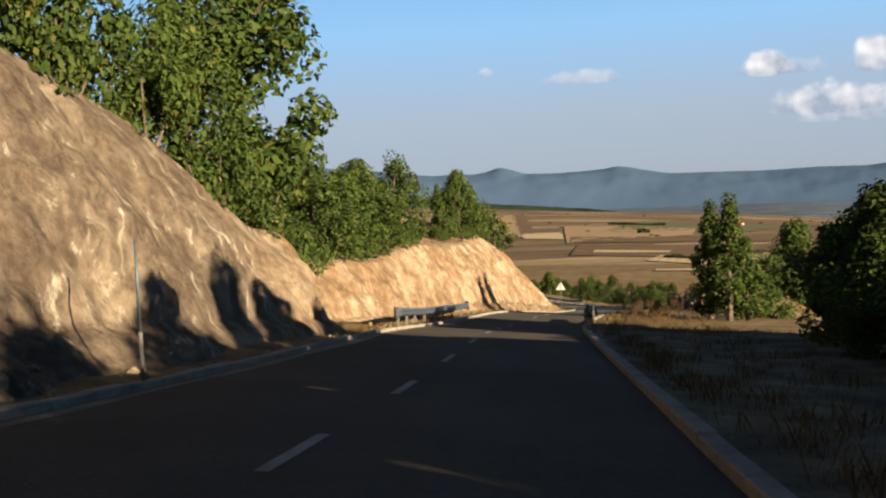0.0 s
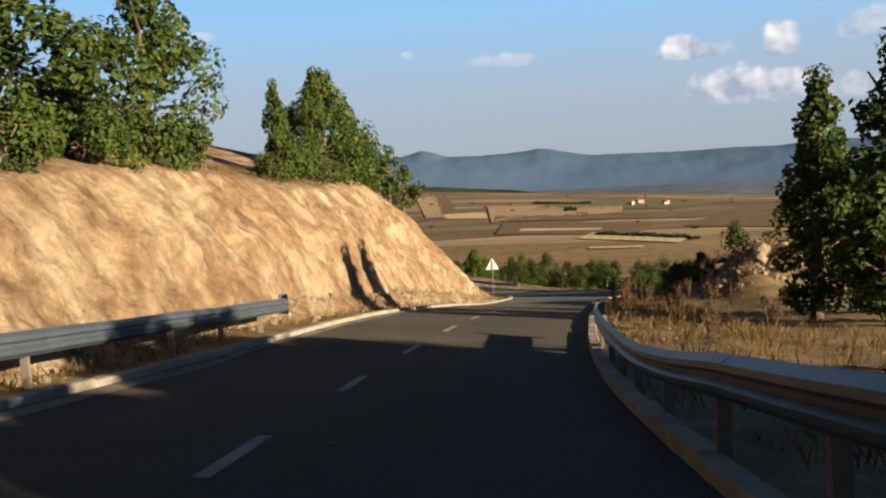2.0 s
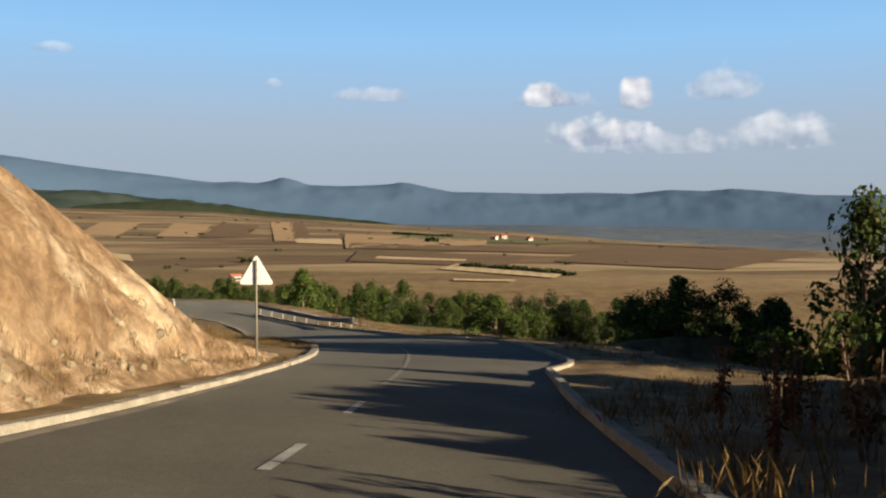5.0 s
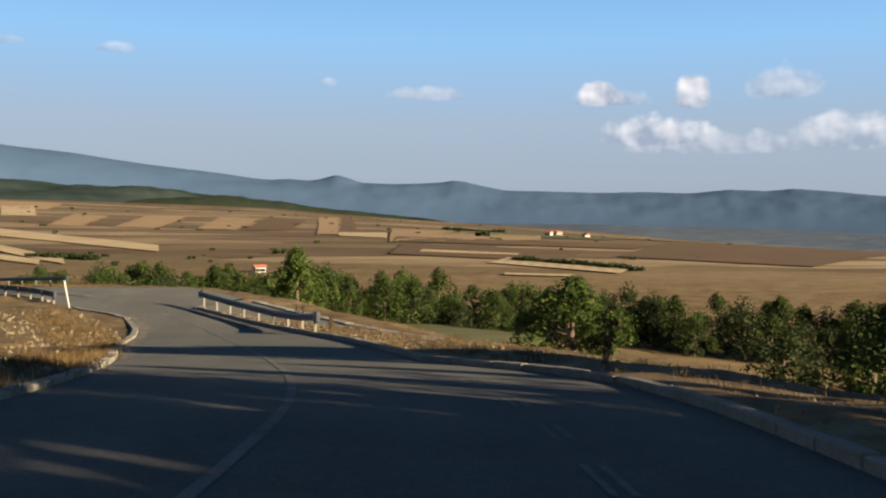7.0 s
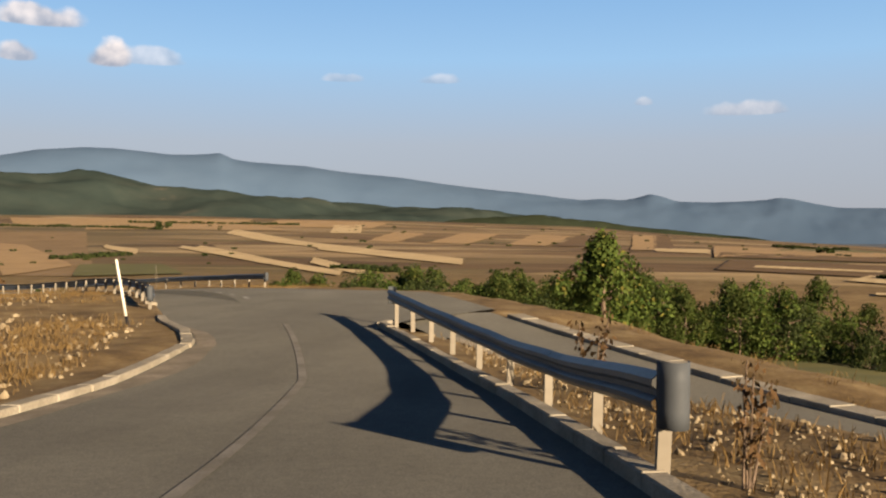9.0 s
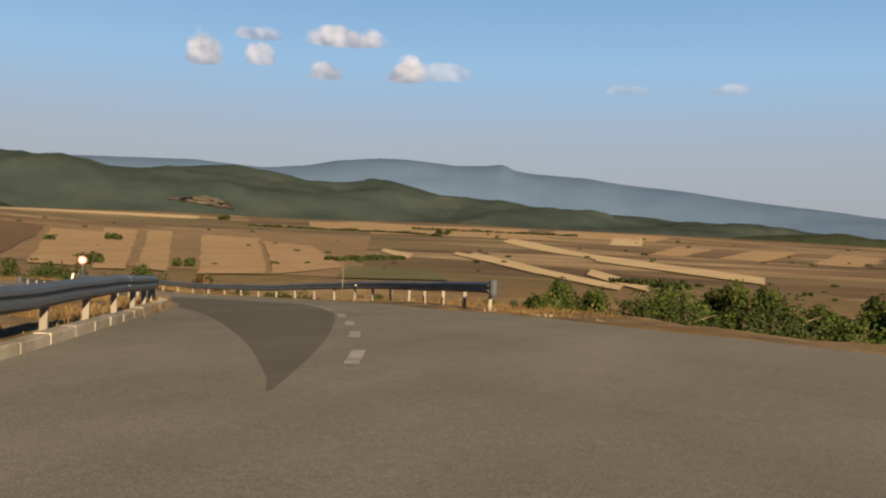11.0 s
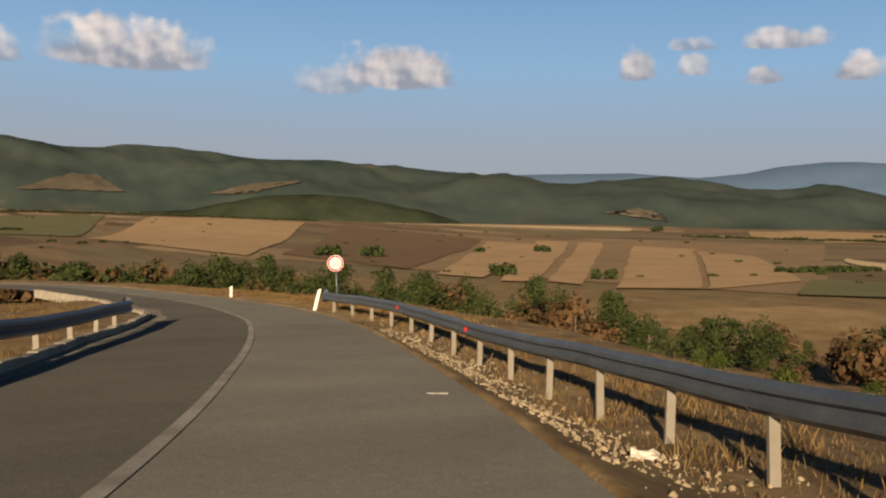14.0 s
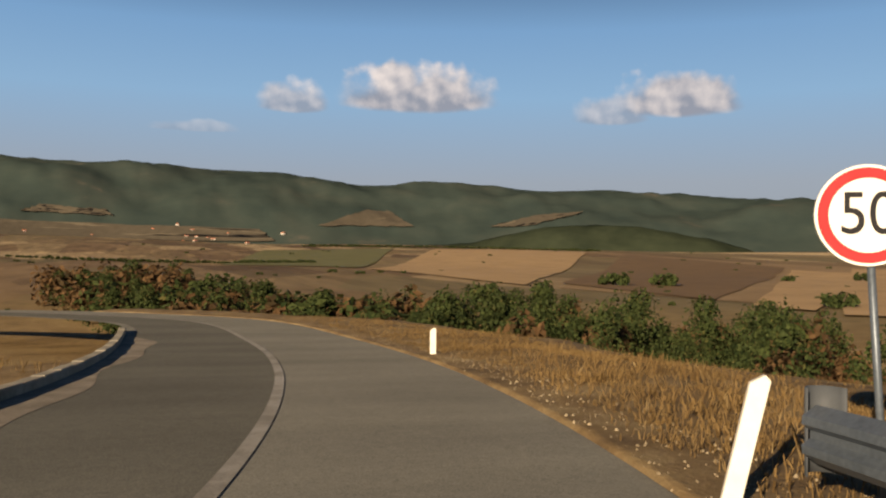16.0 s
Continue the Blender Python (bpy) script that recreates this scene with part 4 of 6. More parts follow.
def drop(x, y, over=None):
    """Height of the highest of these surfaces at a place."""
    best = -999.0
    for ob in over or (rock_bank, verge_right, verge_left, ground):
        p = surface(ob).ray_cast(Vector((x, y, 900)), Vector((0, 0, -1)))[0]
        if p is not None and p.z > best:
            best = p.z
    return best if best > -900 else -30.0


def leaf_cloud(r, lumps, leaves, size, outline):
    """Quads of leaves gathered on lumps of a crown; outline gives a lump's centre and radius."""
    v, f = [], []
    for _ in range(lumps):
        c, lr = outline(r)
        for _ in range(leaves // lumps):
            d = Vector((r.gauss(0, 1), r.gauss(0, 1), r.gauss(0, 1))).normalized()
            p = c + d * lr * (0.55 + 0.5 * r.random()**0.6)
            n = (d + Vector((r.uniform(-1, 1), r.uniform(-1, 1), r.uniform(-0.4, 1.2))) * 0.9).normalized()
            a = n.orthogonal().normalized()
            a.rotate(Matrix.Rotation(r.uniform(0, 6.28), 3, n))
            b = n.cross(a)
            s = size * r.uniform(0.55, 1.25)
            k = len(v)
            v += [p - a * s * 0.5, p + b * s * 0.32 + n * s * 0.06, p + a * s * 0.6, p - b * s * 0.32]
            f.append((k, k + 1, k + 2, k + 3))
    return v, f


def mesh_part(name, v, f, material, parent):
    me = bpy.data.meshes.new(name)
    me.from_pydata([tuple(p) for p in v], [], f)
    me.materials.append(material)
    ob = new(name, me)
    ob.parent = parent
    return ob


def tree(seed, height, radius, leaves, size, material, label, trunk=0.28, narrow=1.0, lumps=26, low=0.18, category="tree", name="tree"):
    """A trunk with limbs and a lumpy crown of single leaves, of unit place; copied about afterwards."""
    r = random.Random(seed)
    top = thing(name, Matrix.Identity(4), label, category)
    bm = bmesh.new()
    tips = []
    bend = Vector((r.uniform(-0.06, 0.06), r.uniform(-0.06, 0.06), 0)) * height
    tube(bm, (0, 0, -0.3), Vector((0, 0, height * 0.4)) + bend * 0.4, 0.035 * height * trunk / 0.28, 0.02 * height)
    tube(bm, Vector((0, 0, height * 0.4)) + bend * 0.4, Vector((0, 0, height * 0.85)) + bend, 0.02 * height, 0.006 * height, 6)
    for k in range(11):
        h = height * r.uniform(low + 0.05, 0.8)
        a = k * 2.4 + r.uniform(-0.4, 0.4)
        reach = radius * r.uniform(0.45, 0.85) * (1.15 - 0.6 * h / height)
        tip = Vector((math.cos(a) * reach, math.sin(a) * reach, h + height * r.uniform(0.05, 0.16)))
        tube(bm, Vector((0, 0, h)) + bend * (h / height), tip, 0.010 * height, 0.003 * height, 5)
        tips.append(tip)
    part("trunk", bm, BARK, top)

    def outline(q):
        u = q.random()
        h = height * (low + (0.97 - low) * u)
        prof = math.sin(min(1.0, (u + 0.16) / 1.06) * math.pi)**0.7
        a = q.uniform(0, 6.28)
        rad = radius * prof * q.random()**0.45
        return Vector((math.cos(a) * rad, math.sin(a) * rad, h)) + bend * u, radius * q.uniform(0.20, 0.36) * narrow
    v, f = leaf_cloud(r, lumps, leaves, size, outline)
    mesh_part("crown", v, f, material, top)
    return top


def bush(seed, height, radius, leaves, size, material, label):
    r = random.Random(seed)
    top = thing("bush", Matrix.Identity(4), label, "bush")
    for k in range(4):
        a = k * 1.57 + r.uniform(-0.3, 0.3)
        bm = bmesh.new()
        tube(bm, (0, 0, -0.2), (math.cos(a) * radius * 0.5, math.sin(a) * radius * 0.5, height * 0.6), 0.03, 0.012, 5)
        part("stem", bm, BARK, top)

    def outline(q):
        a, rad = q.uniform(0, 6.28), radius * 0.75 * q.random()**0.5
        return Vector((math.cos(a) * rad, math.sin(a) * rad, height * q.uniform(0.22, 0.8) * (1 - 0.4 * rad / radius))), radius * q.uniform(0.22, 0.38)
    v, f = leaf_cloud(r, 14, leaves, size, outline)
    mesh_part("crown", v, f, material, top)
    return top


PROTOS = []


def proto(ob):
    """A pattern plant, kept out of sight under the land and moved to its first place."""
    PROTOS.append([ob, False])
    return ob


def put(ob, x, y, size=1.0, wide=1.0, sink=0.1, label="", group="", over=None, turn=None):
    z = drop(x, y) if over is None else drop(x, y, over)
    m = pose(x, y, z - sink, 0, 0, rng.uniform(0, 360) if turn is None else turn) @ Matrix.Diagonal((wide * size, wide * size, size, 1))
    for rec in PROTOS:
        if rec[0] is ob and not rec[1]:
            rec[1] = True
            ob.matrix_basis = m
            if label:
                ob["label"] = label
            if group:
                ob["group"] = group
            return ob
    c = copy_thing(ob, Matrix.Identity(4))
    c.matrix_basis = m
    if label:
        c["label"] = label
    if group:
        c["group"] = group
    return c


OAKS = [proto(tree(s, 1.0, 0.44, 6800, 0.042, LEAF, "green leafy oak on the slope", lumps=46, low=0.04)) for s in (11, 12, 13)]
BIG_OAKS = [proto(tree(s, 1.0, 0.42, 11000, 0.028, LEAF, "tall green oak on the bank", lumps=70, low=0.05)) for s in (14, 15)]
FAR_OAKS = [proto(tree(s, 1.0, 0.44, 3600, 0.076, LEAF, "dark green oak", lumps=40, low=0.04)) for s in (16, 17)]
SLIM = [proto(tree(s, 1.0, 0.26, 4600, 0.040, LEAF, "slim green tree beside the road", lumps=44, narrow=1.25, low=0.1)) for s in (22,)]
NARROW = [proto(tree(s, 1.0, 0.155, 5200, 0.030, LEAF, "slim green tree beside the road", lumps=60, narrow=1.15, low=0.08)) for s in (23, 24)]
TALL_OAK = proto(tree(18, 1.0, 0.24, 12000, 0.027, LEAF, "tall oak at the edge of the bank", lumps=70, narrow=1.1, low=0.12))
SPARSE = proto(tree(31, 1.0, 0.36, 760, 0.075, LEAF, "small sparse tree on the crest of the bank", lumps=24, low=0.25))
BUSHES = [proto(bush(s, 1.0, 0.9, 2200, 0.085, LEAF, "dense green oak scrub")) for s in (41, 42)]
BELT = [proto(tree(s, 1.0, 0.48, 2300, 0.050, m, "rounded tree in the belt below the road", lumps=34, low=0.05)) for s, m in ((51, LEAF2), (52, VALLEY_LEAF), (53, LEAF2), (54, LEAF))]
RUSTY = [proto(bush(s, 1.0, 0.75, 700, 0.13, m, "rusty brown shrub in the valley")) for s, m in ((61, LEAF3), (62, LEAF3), (63, LEAF))]
DOT = proto(bush(71, 1.0, 0.8, 260, 0.26, VALLEY_LEAF, "lone dark tree between the fields"))


def bank_tree(kind, t, off, h, r, label="", sink=0.2):
    p = at(t, off)
    return put(kind, p.x, p.y, h, r / (0.44 * h), sink, label, "trees along the bank")


def slim_tree(k, t, off, h, r, label):
    p = at(t, off)
    kind, own = (NARROW[k % 2], 0.155) if r / h < 0.2 else (SLIM[0], 0.26)
    return put(kind, p.x, p.y, h, r / (own * h), 0.2, label, "trees on the open side")


# crest of the rock bank
for k, (t, off, h, r) in enumerate(((0.1, -13.5, 9.5, 3.8), (0.75, -13, 10, 3.8), (1.25, -12.6, 9, 3.4), (1.6, -12.2, 8.5, 3), (1.95, -11.6, 7.0, 2.8), (2.75, -12.0, 4.9, 2.7), (2.65, -10.2, 4.4, 2.3), (3.05, -10.2, 4.4, 2.3), (3.45, -11.4, 4.6, 2.6), (3.92, -10.9, 5.2, 2.2))):
    bank_tree(BIG_OAKS[k % 2] if h > 6.5 else OAKS[k % 3], t, off, h, r)
for k, (t, off, h, r) in enumerate(((5.34, -11.3, 5.2, 2.3), (5.55, -11.0, 3.2, 1.7), (1, -18, 10, 4), (0.2, -19, 10, 4), (3.2, -15, 4.6, 3))):
    bank_tree(BIG_OAKS[k % 2] if h > 6.5 else OAKS[(k + 1) % 3], t, off, h, r)
p = at(6.0, -9.6)
put(SPARSE, p.x, p.y, 3.0, 1.1, 0.1)
for t, off, h in ((5.72, -10.4, 3.4), (5.55, -10.9, 3.4), (5.88, -10.0, 3.4)):
    p = at(t, off)
    put(SPARSE, p.x, p.y, h, 1.05, 0.1, "", "trees along the bank")
for t, off, h, r in ((4.80, -10.9, 4.6, 0.62), (4.88, -11.1, 3.4, 0.6), (5.16, -11.2, 5.6, 0.66)):
    p = at(t, off)
    put(NARROW[int(t * 50) % 2], p.x, p.y, h, r / (0.155 * h), 0.3, "pointed dense green tree on the crest", "trees along the bank")
for t, off, h, r in ((0.4, -11.0, 2.4, 1.7), (0.65, -10.9, 2.6, 1.8), (0.9, -10.9, 2.4, 1.7), (1.15, -10.7, 2.6, 1.8), (1.35, -10.5, 2.6, 1.8), (1.55, -10.2, 2.8, 1.8), (1.75, -9.7, 2.8, 1.8), (2.0, -9.6, 2.6, 1.7), (2.3, -9.9, 2.4, 1.6), (2.6, -9.4, 2.0, 1.5), (2.85, -9.6, 1.7, 1.4), (3.2, -9.5, 1.7, 1.5), (3.5, -9.7, 1.8, 1.5), (3.85, -9.8, 1.7, 1.4), (4.68, -10.8, 1.5, 0.9), (4.84, -10.8, 2.3, 1.3), (5.08, -10.6, 1.9, 1.4), (5.38, -10.6, 1.8, 1.5), (5.65, -10.6, 1.0, 1.0), (6.2, -10.0, 0.8, 0.7)):
    p = at(t, off)
    put(BUSHES[int(t * 20) % 2], p.x, p.y, h, r / (0.9 * h), 0.15, "", "scrub on the crest of the bank")
put(TALL_OAK, -7.0, 32.2, 12.5, 1.0, 0.2, "tall oak with a bare trunk at the edge of the bank", "trees along the bank")
# open side, first stretch
for k, (t, off, h, r) in enumerate(((4.14, 8.1, 7.6, 1.1), (3.82, 8.9, 7.4, 1.2), (3.97, 10.2, 4.8, 1.6))):
    slim_tree(k, t, off, h, r, "tall slim tree with dark green leaves")
for k, (t, off, h, r) in enumerate(((4.35, 11.8, 4.2, 2.2),  (2.14, 14.2, 6.4, 3.0), (1.95, 14.0, 6.2, 3.4), (1.68, 14.5, 6.0, 3.2), (1.75, 10.2, 4.6, 2.4), (0.88, 12.4, 6.2, 2.3), (0.56, 12.6, 7.0, 2.0), (0.34, 13.2, 8.0, 2.3), (0.08, 12.6, 7.4, 3.0), (-0.3, 12.5, 6.6, 3.2), (-0.8, 12.0, 4.9, 3.4), (-1.4, 11.0, 4.8, 3.4), (-1.9, 10.0, 4.8, 3.2), (0.0, 8.2, 5.2, 2.6), (-0.5, 8.0, 5.0, 2.6), (0.42, 8.4, 4.4, 2.2), (0.8, 9.2, 3.8, 1.9), (1.15, 9.6, 3.2, 1.8), (1.0, 8.7, 3.3, 2.0), (1.32, 8.9, 3.3, 2.0), (1.52, 8.4, 2.7, 1.7), (2.2, 17.5, 6.5, 3.2), (2.0, 17.5, 7.0, 3.4), (1.7, 18.0, 7.5, 3.4), (2.3, 11.5, 4.5, 2.2), (2.05, 10.8, 5.0, 2.4), (0.95, 17.0, 5.0, 3.3), (1.2, 17.0, 5.0, 3.3), (1.45, 17.5, 5.2, 3.4), (-1.6, 15.5, 6.0, 3.3), (-1.15, 15.5, 6.2, 3.3), (-0.75, 15.5, 6.2, 3.3), (-0.35, 15.5, 6.2, 3.3), (0.0, 15.8, 7.0, 3.3), (0.4, 15.8, 8.2, 3.0), (0.3, 18.5, 8.4, 3.3), (0.75, 16.5, 7.6, 3.0))):
    p = at(t, off)
    put(OAKS[k % 3] if off < 14 else FAR_OAKS[k % 2], p.x, p.y, h, r / (0.44 * h), 0.2, "dark green oak on the shaded verge", "trees on the open side")
# on and behind the mound
for k, (x, y, h, r) in enumerate(((27.2, 80.5, 2.4, 1.3), (30.0, 86, 2.6, 1.8), (39, 80.4, 9.0, 2.2), (38, 83.8, 10.4, 2.4), (37.6, 86.2, 9.0, 2.0), (35.5, 99, 3.2, 2.2), (33, 75, 6.5, 1.3), (41, 80, 9.0, 3.2), (33, 109, 3.3, 2.0), (31.8, 111, 3.0, 1.7), (42.3, 98.9, 12.0, 3.0), (44.0, 98.7, 12.0, 2.8), (42.0, 97.0, 12.0, 2.2), (39.5, 87.9, 9.5, 1.6), (40.5, 82.4, 11.4, 2.4), (38.6, 87.0, 9.5, 1.7), (35.5, 104.6, 4.5, 2.0), (42, 86.7, 11.0, 1.0), (42.5, 89.2, 11.0, 1.1), (43, 91.8, 11.0, 0.9), (43.5, 94.0, 11.0, 0.8))):
    put(FAR_OAKS[k % 2] if x > 34 else OAKS[k % 3], x, y, h, r / (0.44 * h), 0.2, "leafy green tree behind the rubble mound", "trees by the mound")
put(BELT[2], 28.1, 89.6, -6.0 - drop(28.1, 89.6), 0.62, 0.1, "small yellow-green tree behind the mound")
put(BIG_OAKS[1], 35.6, 92.0, -2.9 - drop(35.6, 92.0), 1.0, 0.1, "broad dark green oak behind the mound", "trees by the mound")
# right of the lay-by and the belt below
for k in range(30):
    t, off = rng.uniform(7.0, 9.0), rng.uniform(13.5, 26)
    p = at(t, off)
    put(BELT[k % 4], p.x, p.y, rng.uniform(2.0, 3.1), rng.uniform(0.9, 1.3), 0.1, "green scrub tree below the lay-by", "trees below the lay-by")
put(OAKS[2], 29.6, 128.8, 3.3, 1.5, 0.1, "low dark oak beside the lay-by", "trees below the lay-by")
put(OAKS[1], 20, 172, 6.4, 1.0, 0.1, "broad dark green tree below the bend", "belt of trees below the road")
for k in range(135):
    u = rng.random()
    x = -10 + 78 * u + rng.uniform(-6, 6)
    y = 206 - 42 * u - 30 * max(0, u - 0.6) + rng.uniform(-12, 20)
    if x < 16 and y < 198:
        y += 14
    if x > 21 and math.hypot(x - 19, y - 124) < 62:
        x, y = x + 6, y + 20
    tall = (-17.4 if x < 26 else -18.6) - drop(x, y)
    put(BELT[k % 4], x, y, max(2.2, tall * rng.uniform(0.72, 1.06)), rng.uniform(0.75, 1.1), 0.1, "", "belt of trees below the road")
for k in range(34):
    x, y = rng.uniform(6, 38), rng.uniform(186, 207)
    put(BELT[k % 4], x, y, max(2.2, (-17.0 - drop(x, y)) * rng.uniform(0.8, 1.05)), rng.uniform(0.75, 1.05), 0.1, "", "belt of trees below the road")
for k in range(70):
    x, y = rng.uniform(-45, 18), rng.uniform(205, 232)
    put((BELT + RUSTY)[k % 7], x, y, (2.2 if x < -14 else 4.5) * rng.uniform(0.6, 1.1), rng.uniform(0.8, 1.15), 0.1, "", "belt of trees below the road")


def grove(name, kinds, places, label, category="trees"):
    """Many plants too far off to be counted, joined into one mesh a leaf kind."""
    top = new(name)
    tagged(top, label, category, kind="stuff")
    for i, kind in enumerate(kinds):
        src = [c for c in kind.children if c.name.startswith("crown")][0].data
        co = np.empty(len(src.vertices) * 3)
        src.vertices.foreach_get("co", co)
        co = co.reshape(-1, 3)
        co = co.reshape(-1, 4, 3)
        co = co[::2] if len(co) > 600 else co
        nf = len(co)
        mid = co.mean(1, keepdims=True)
        co = (mid + (co - mid) * (1.12 if nf > 300 else 1.0)).reshape(-1, 3)
        fi = np.arange(nf * 4).reshape(-1, 4)
        vs, fs = [], []
        for k, (x, y, size, wide) in enumerate(places):
            if k % len(kinds) != i:
                continue
            a = rng.uniform(0, 6.28)
            c, sn = math.cos(a) * size * wide, math.sin(a) * size * wide
            z = drop(x, y, (ground, verge_right)) - 0.1
            q = np.stack([co[:, 0] * c - co[:, 1] * sn + x, co[:, 0] * sn + co[:, 1] * c + y, co[:, 2] * size + z], 1)
            fs.append(fi + len(vs) * nf * 4)
            vs.append(q)
        if not vs:
            continue
        me = bpy.data.meshes.new("foliage")
        me.from_pydata(np.concatenate(vs).tolist(), [], np.concatenate(fs).tolist())
        me.materials.append(LEAF3 if src.materials[0] == LEAF3 else VALLEY_LEAF)
        ob = new("foliage", me)
        ob.parent = top
    return top


spots = []
for k in range(130):
    u = rng.random()
    spots.append((-72 - 70 * u + rng.uniform(-6, 6), 238 - 18 * u + rng.uniform(-12, 16), (5.6 + 2.2 * u) * rng.uniform(0.45, 1.15), rng.uniform(0.75, 1.05)))
for k in range(70):
    u = rng.random()
    spots.append((-72 + 56 * u + rng.uniform(-6, 6), 243 + 8 * u + rng.uniform(-9, 12), rng.uniform(2.4, 4.6), rng.uniform(0.9, 1.3)))
grove("woodland_beyond_bend", [BELT[0], BELT[3], RUSTY[0], BELT[1], BELT[0]], spots, "belt of green trees beyond the bend")
spots = []
for k in range(130):
    u = rng.random()
    spots.append((-128 - 90 * u + rng.uniform(-8, 8), 214 - 30 * u + rng.uniform(-10, 14), rng.uniform(5.0, 8.5), rng.uniform(0.8, 1.2)))
grove("rusty_scrub_beyond_bend", [RUSTY[0], RUSTY[1], RUSTY[2], BELT[0]], spots, "rusty brown scrub beyond the bend")


def far_spot(az, r):
    a = radians(az)
    return OX - r * math.sin(a), OY + r * math.cos(a)


for az, r, s in ((44.7, 504, 6), (43.8, 248, 4.5), (38.6, 244, 4), (25.7, 748, 9), (54.9, 326, 6), (52.5, 333, 6), (39.5, 1076, 10), (47.9, 453, 4), (-15.7, 422, 5), (-3.2, 248, 3)):
    x, y = far_spot(az, r)
    put(DOT, x, y, s, 1.0, 0.1, "round dark tree at the edge of a field", "lone trees in the fields", over=(ground,))
spots = []
for k in range(170):
    az, r = rng.uniform(-34, 95), 190 + 900 * rng.random()**1.3
    spots.append((*far_spot(az, r), rng.uniform(0.8, 1.8) * (0.7 + r / 900), rng.uniform(0.7, 1.3)))
grove("scattered_bushes", [DOT], spots, "dark bushes scattered over the fields")
# hedges: rows of dark scrub between the fields
spots = []
for az0, az1, r0, r1, n in ((26, 38, 700, 900, 34), (13, 9, 240, 225, 16), (75, 92, 640, 700, 40), (18, 28, 950, 1000, 26), (-30, -20, 200, 230, 20), (27, 31, 330, 300, 12), (60, 78, 1150, 1200, 60), (-16, -12, 600, 640, 14)):
    for k in range(n):
        u = (k + rng.uniform(-0.3, 0.3)) / n
        spots.append((*far_spot(az0 + (az1 - az0) * u, r0 + (r1 - r0) * u), rng.uniform(1.6, 3.0) * (0.7 + r0 / 900), 1.3))
grove("hedges", [DOT], spots, "dark hedges between the fields")


# ---------------------------------------------------------------- fields
def field_material(name, a, b, turn):
    m, n, l, bs = mat(name, 0.95)
    v = place(n, l, (1, 1, 0), (0, 0, turn))
    w = n.new("ShaderNodeTexWave")
    w.inputs["Scale"].default_value, w.inputs["Distortion"].default_value, w.inputs["Detail"].default_value = 0.09, 1.5, 3
    l.new(v, w.inputs["Vector"])
    c = mix(n, l, w.outputs["Fac"], a, b)
    f = noise_tex(n, l, v, 0.05, 6, 0.65)
    c = mix(n, l, 0.5, c, ramp(n, l, f, [(0.3, (0.33, 0.33, 0.33)), (0.7, (0.66, 0.66, 0.66))]), "OVERLAY")
    l.new(c, bs.inputs["Base Color"])
    return m


STUBBLE = field_material("stubble_field", (0.325, 0.222, 0.116), (0.28, 0.190, 0.100), 0.9)
SLOPE = field_material("dry_hillside", (0.215, 0.148, 0.080), (0.175, 0.120, 0.066), 0.5)
PALE = field_material("pale_stubble", (0.470, 0.361, 0.208), (0.405, 0.303, 0.169), 0.3)
PLOUGH = field_material("ploughed_soil", (0.140, 0.090, 0.048), (0.110, 0.072, 0.039), 1.2)
MEADOW = field_material("dull_meadow", (0.118, 0.112, 0.048), (0.099, 0.098, 0.043), 0.6)


def field(material, label, *corners, over=(ground,), n=22, lift=0.35):
    """A lot between four corners given as bearing and distance, draped over the land."""
    q = [np.array(far_spot(*c)) for c in corners]
    u, v = np.meshgrid(np.linspace(0, 1, n), np.linspace(0, 1, n), indexing="ij")
    p = sum(w[..., None] * c for w, c in zip(((1 - u) * (1 - v), (1 - u) * v, u * v, u * (1 - v)), q))
    p = p + np.stack([vnoise(p[..., 0], p[..., 1], 40, 1.1), vnoise(p[..., 0], p[..., 1], 40, 6.1)], -1) * 1.2
    z = np.array([[drop(a, b, over) for a, b in row] for row in p]) + lift
    return tagged(grid_object("field", np.concatenate([p, z[..., None]], -1), n, n, material), label, "field", kind="structure")


field(SLOPE, "broad dry hillside of worn fields", (57, 300), (28, 214), (30, 640), (57, 880), n=70, lift=0.14)
field(STUBBLE, "tan stubble field", (69.5, 430), (58.9, 308), (60.3, 934), (69.5, 1098))
field(STUBBLE, "tan stubble field", (47.0, 241), (44.4, 232), (44.1, 611), (48.6, 643))
field(STUBBLE, "narrow tan stubble field", (43.2, 222), (41.4, 222), (43.9, 670), (45.8, 690))
field(STUBBLE, "narrow tan stubble field", (40.9, 225), (39.0, 218), (41.9, 661), (43.3, 669))
field(STUBBLE, "tan stubble field", (37.1, 212), (33.3, 218), (36.6, 573), (40.1, 616))
field(STUBBLE, "pale tan field with a rounded corner", (32.9, 218), (29.5, 261), (33.1, 475), (36.2, 541))
field(PALE, "pale strip of stubble", (23.5, 379), (17.7, 261), (17.8, 290), (22.9, 431))
field(PALE, "pale strip of stubble", (21.8, 624), (11.9, 326), (11.8, 373), (21.4, 739))
field(PALE, "short pale strip of stubble", (28.4, 401), (26.4, 333), (26.4, 386), (28.6, 459))
field(PALE, "pale strip along the crest of the fields", (56.4, 1150), (41.1, 1060), (41.0, 1180), (56.0, 1260))
field(STUBBLE, "small tan field", (-4.5, 404), (-6.0, 405), (-4.9, 926), (-3.5, 884))
field(PALE, "pale tan field", (-6.1, 383), (-9.5, 367), (-8.9, 465), (-5.7, 463))
field(STUBBLE, "reddish tan field", (-9.9, 330), (-19.9, 385), (-19.0, 520), (-8.8, 601))
field(PALE, "thin pale strip of stubble", (-18.9, 214), (-29.2, 187), (-29.1, 203), (-19.6, 239))
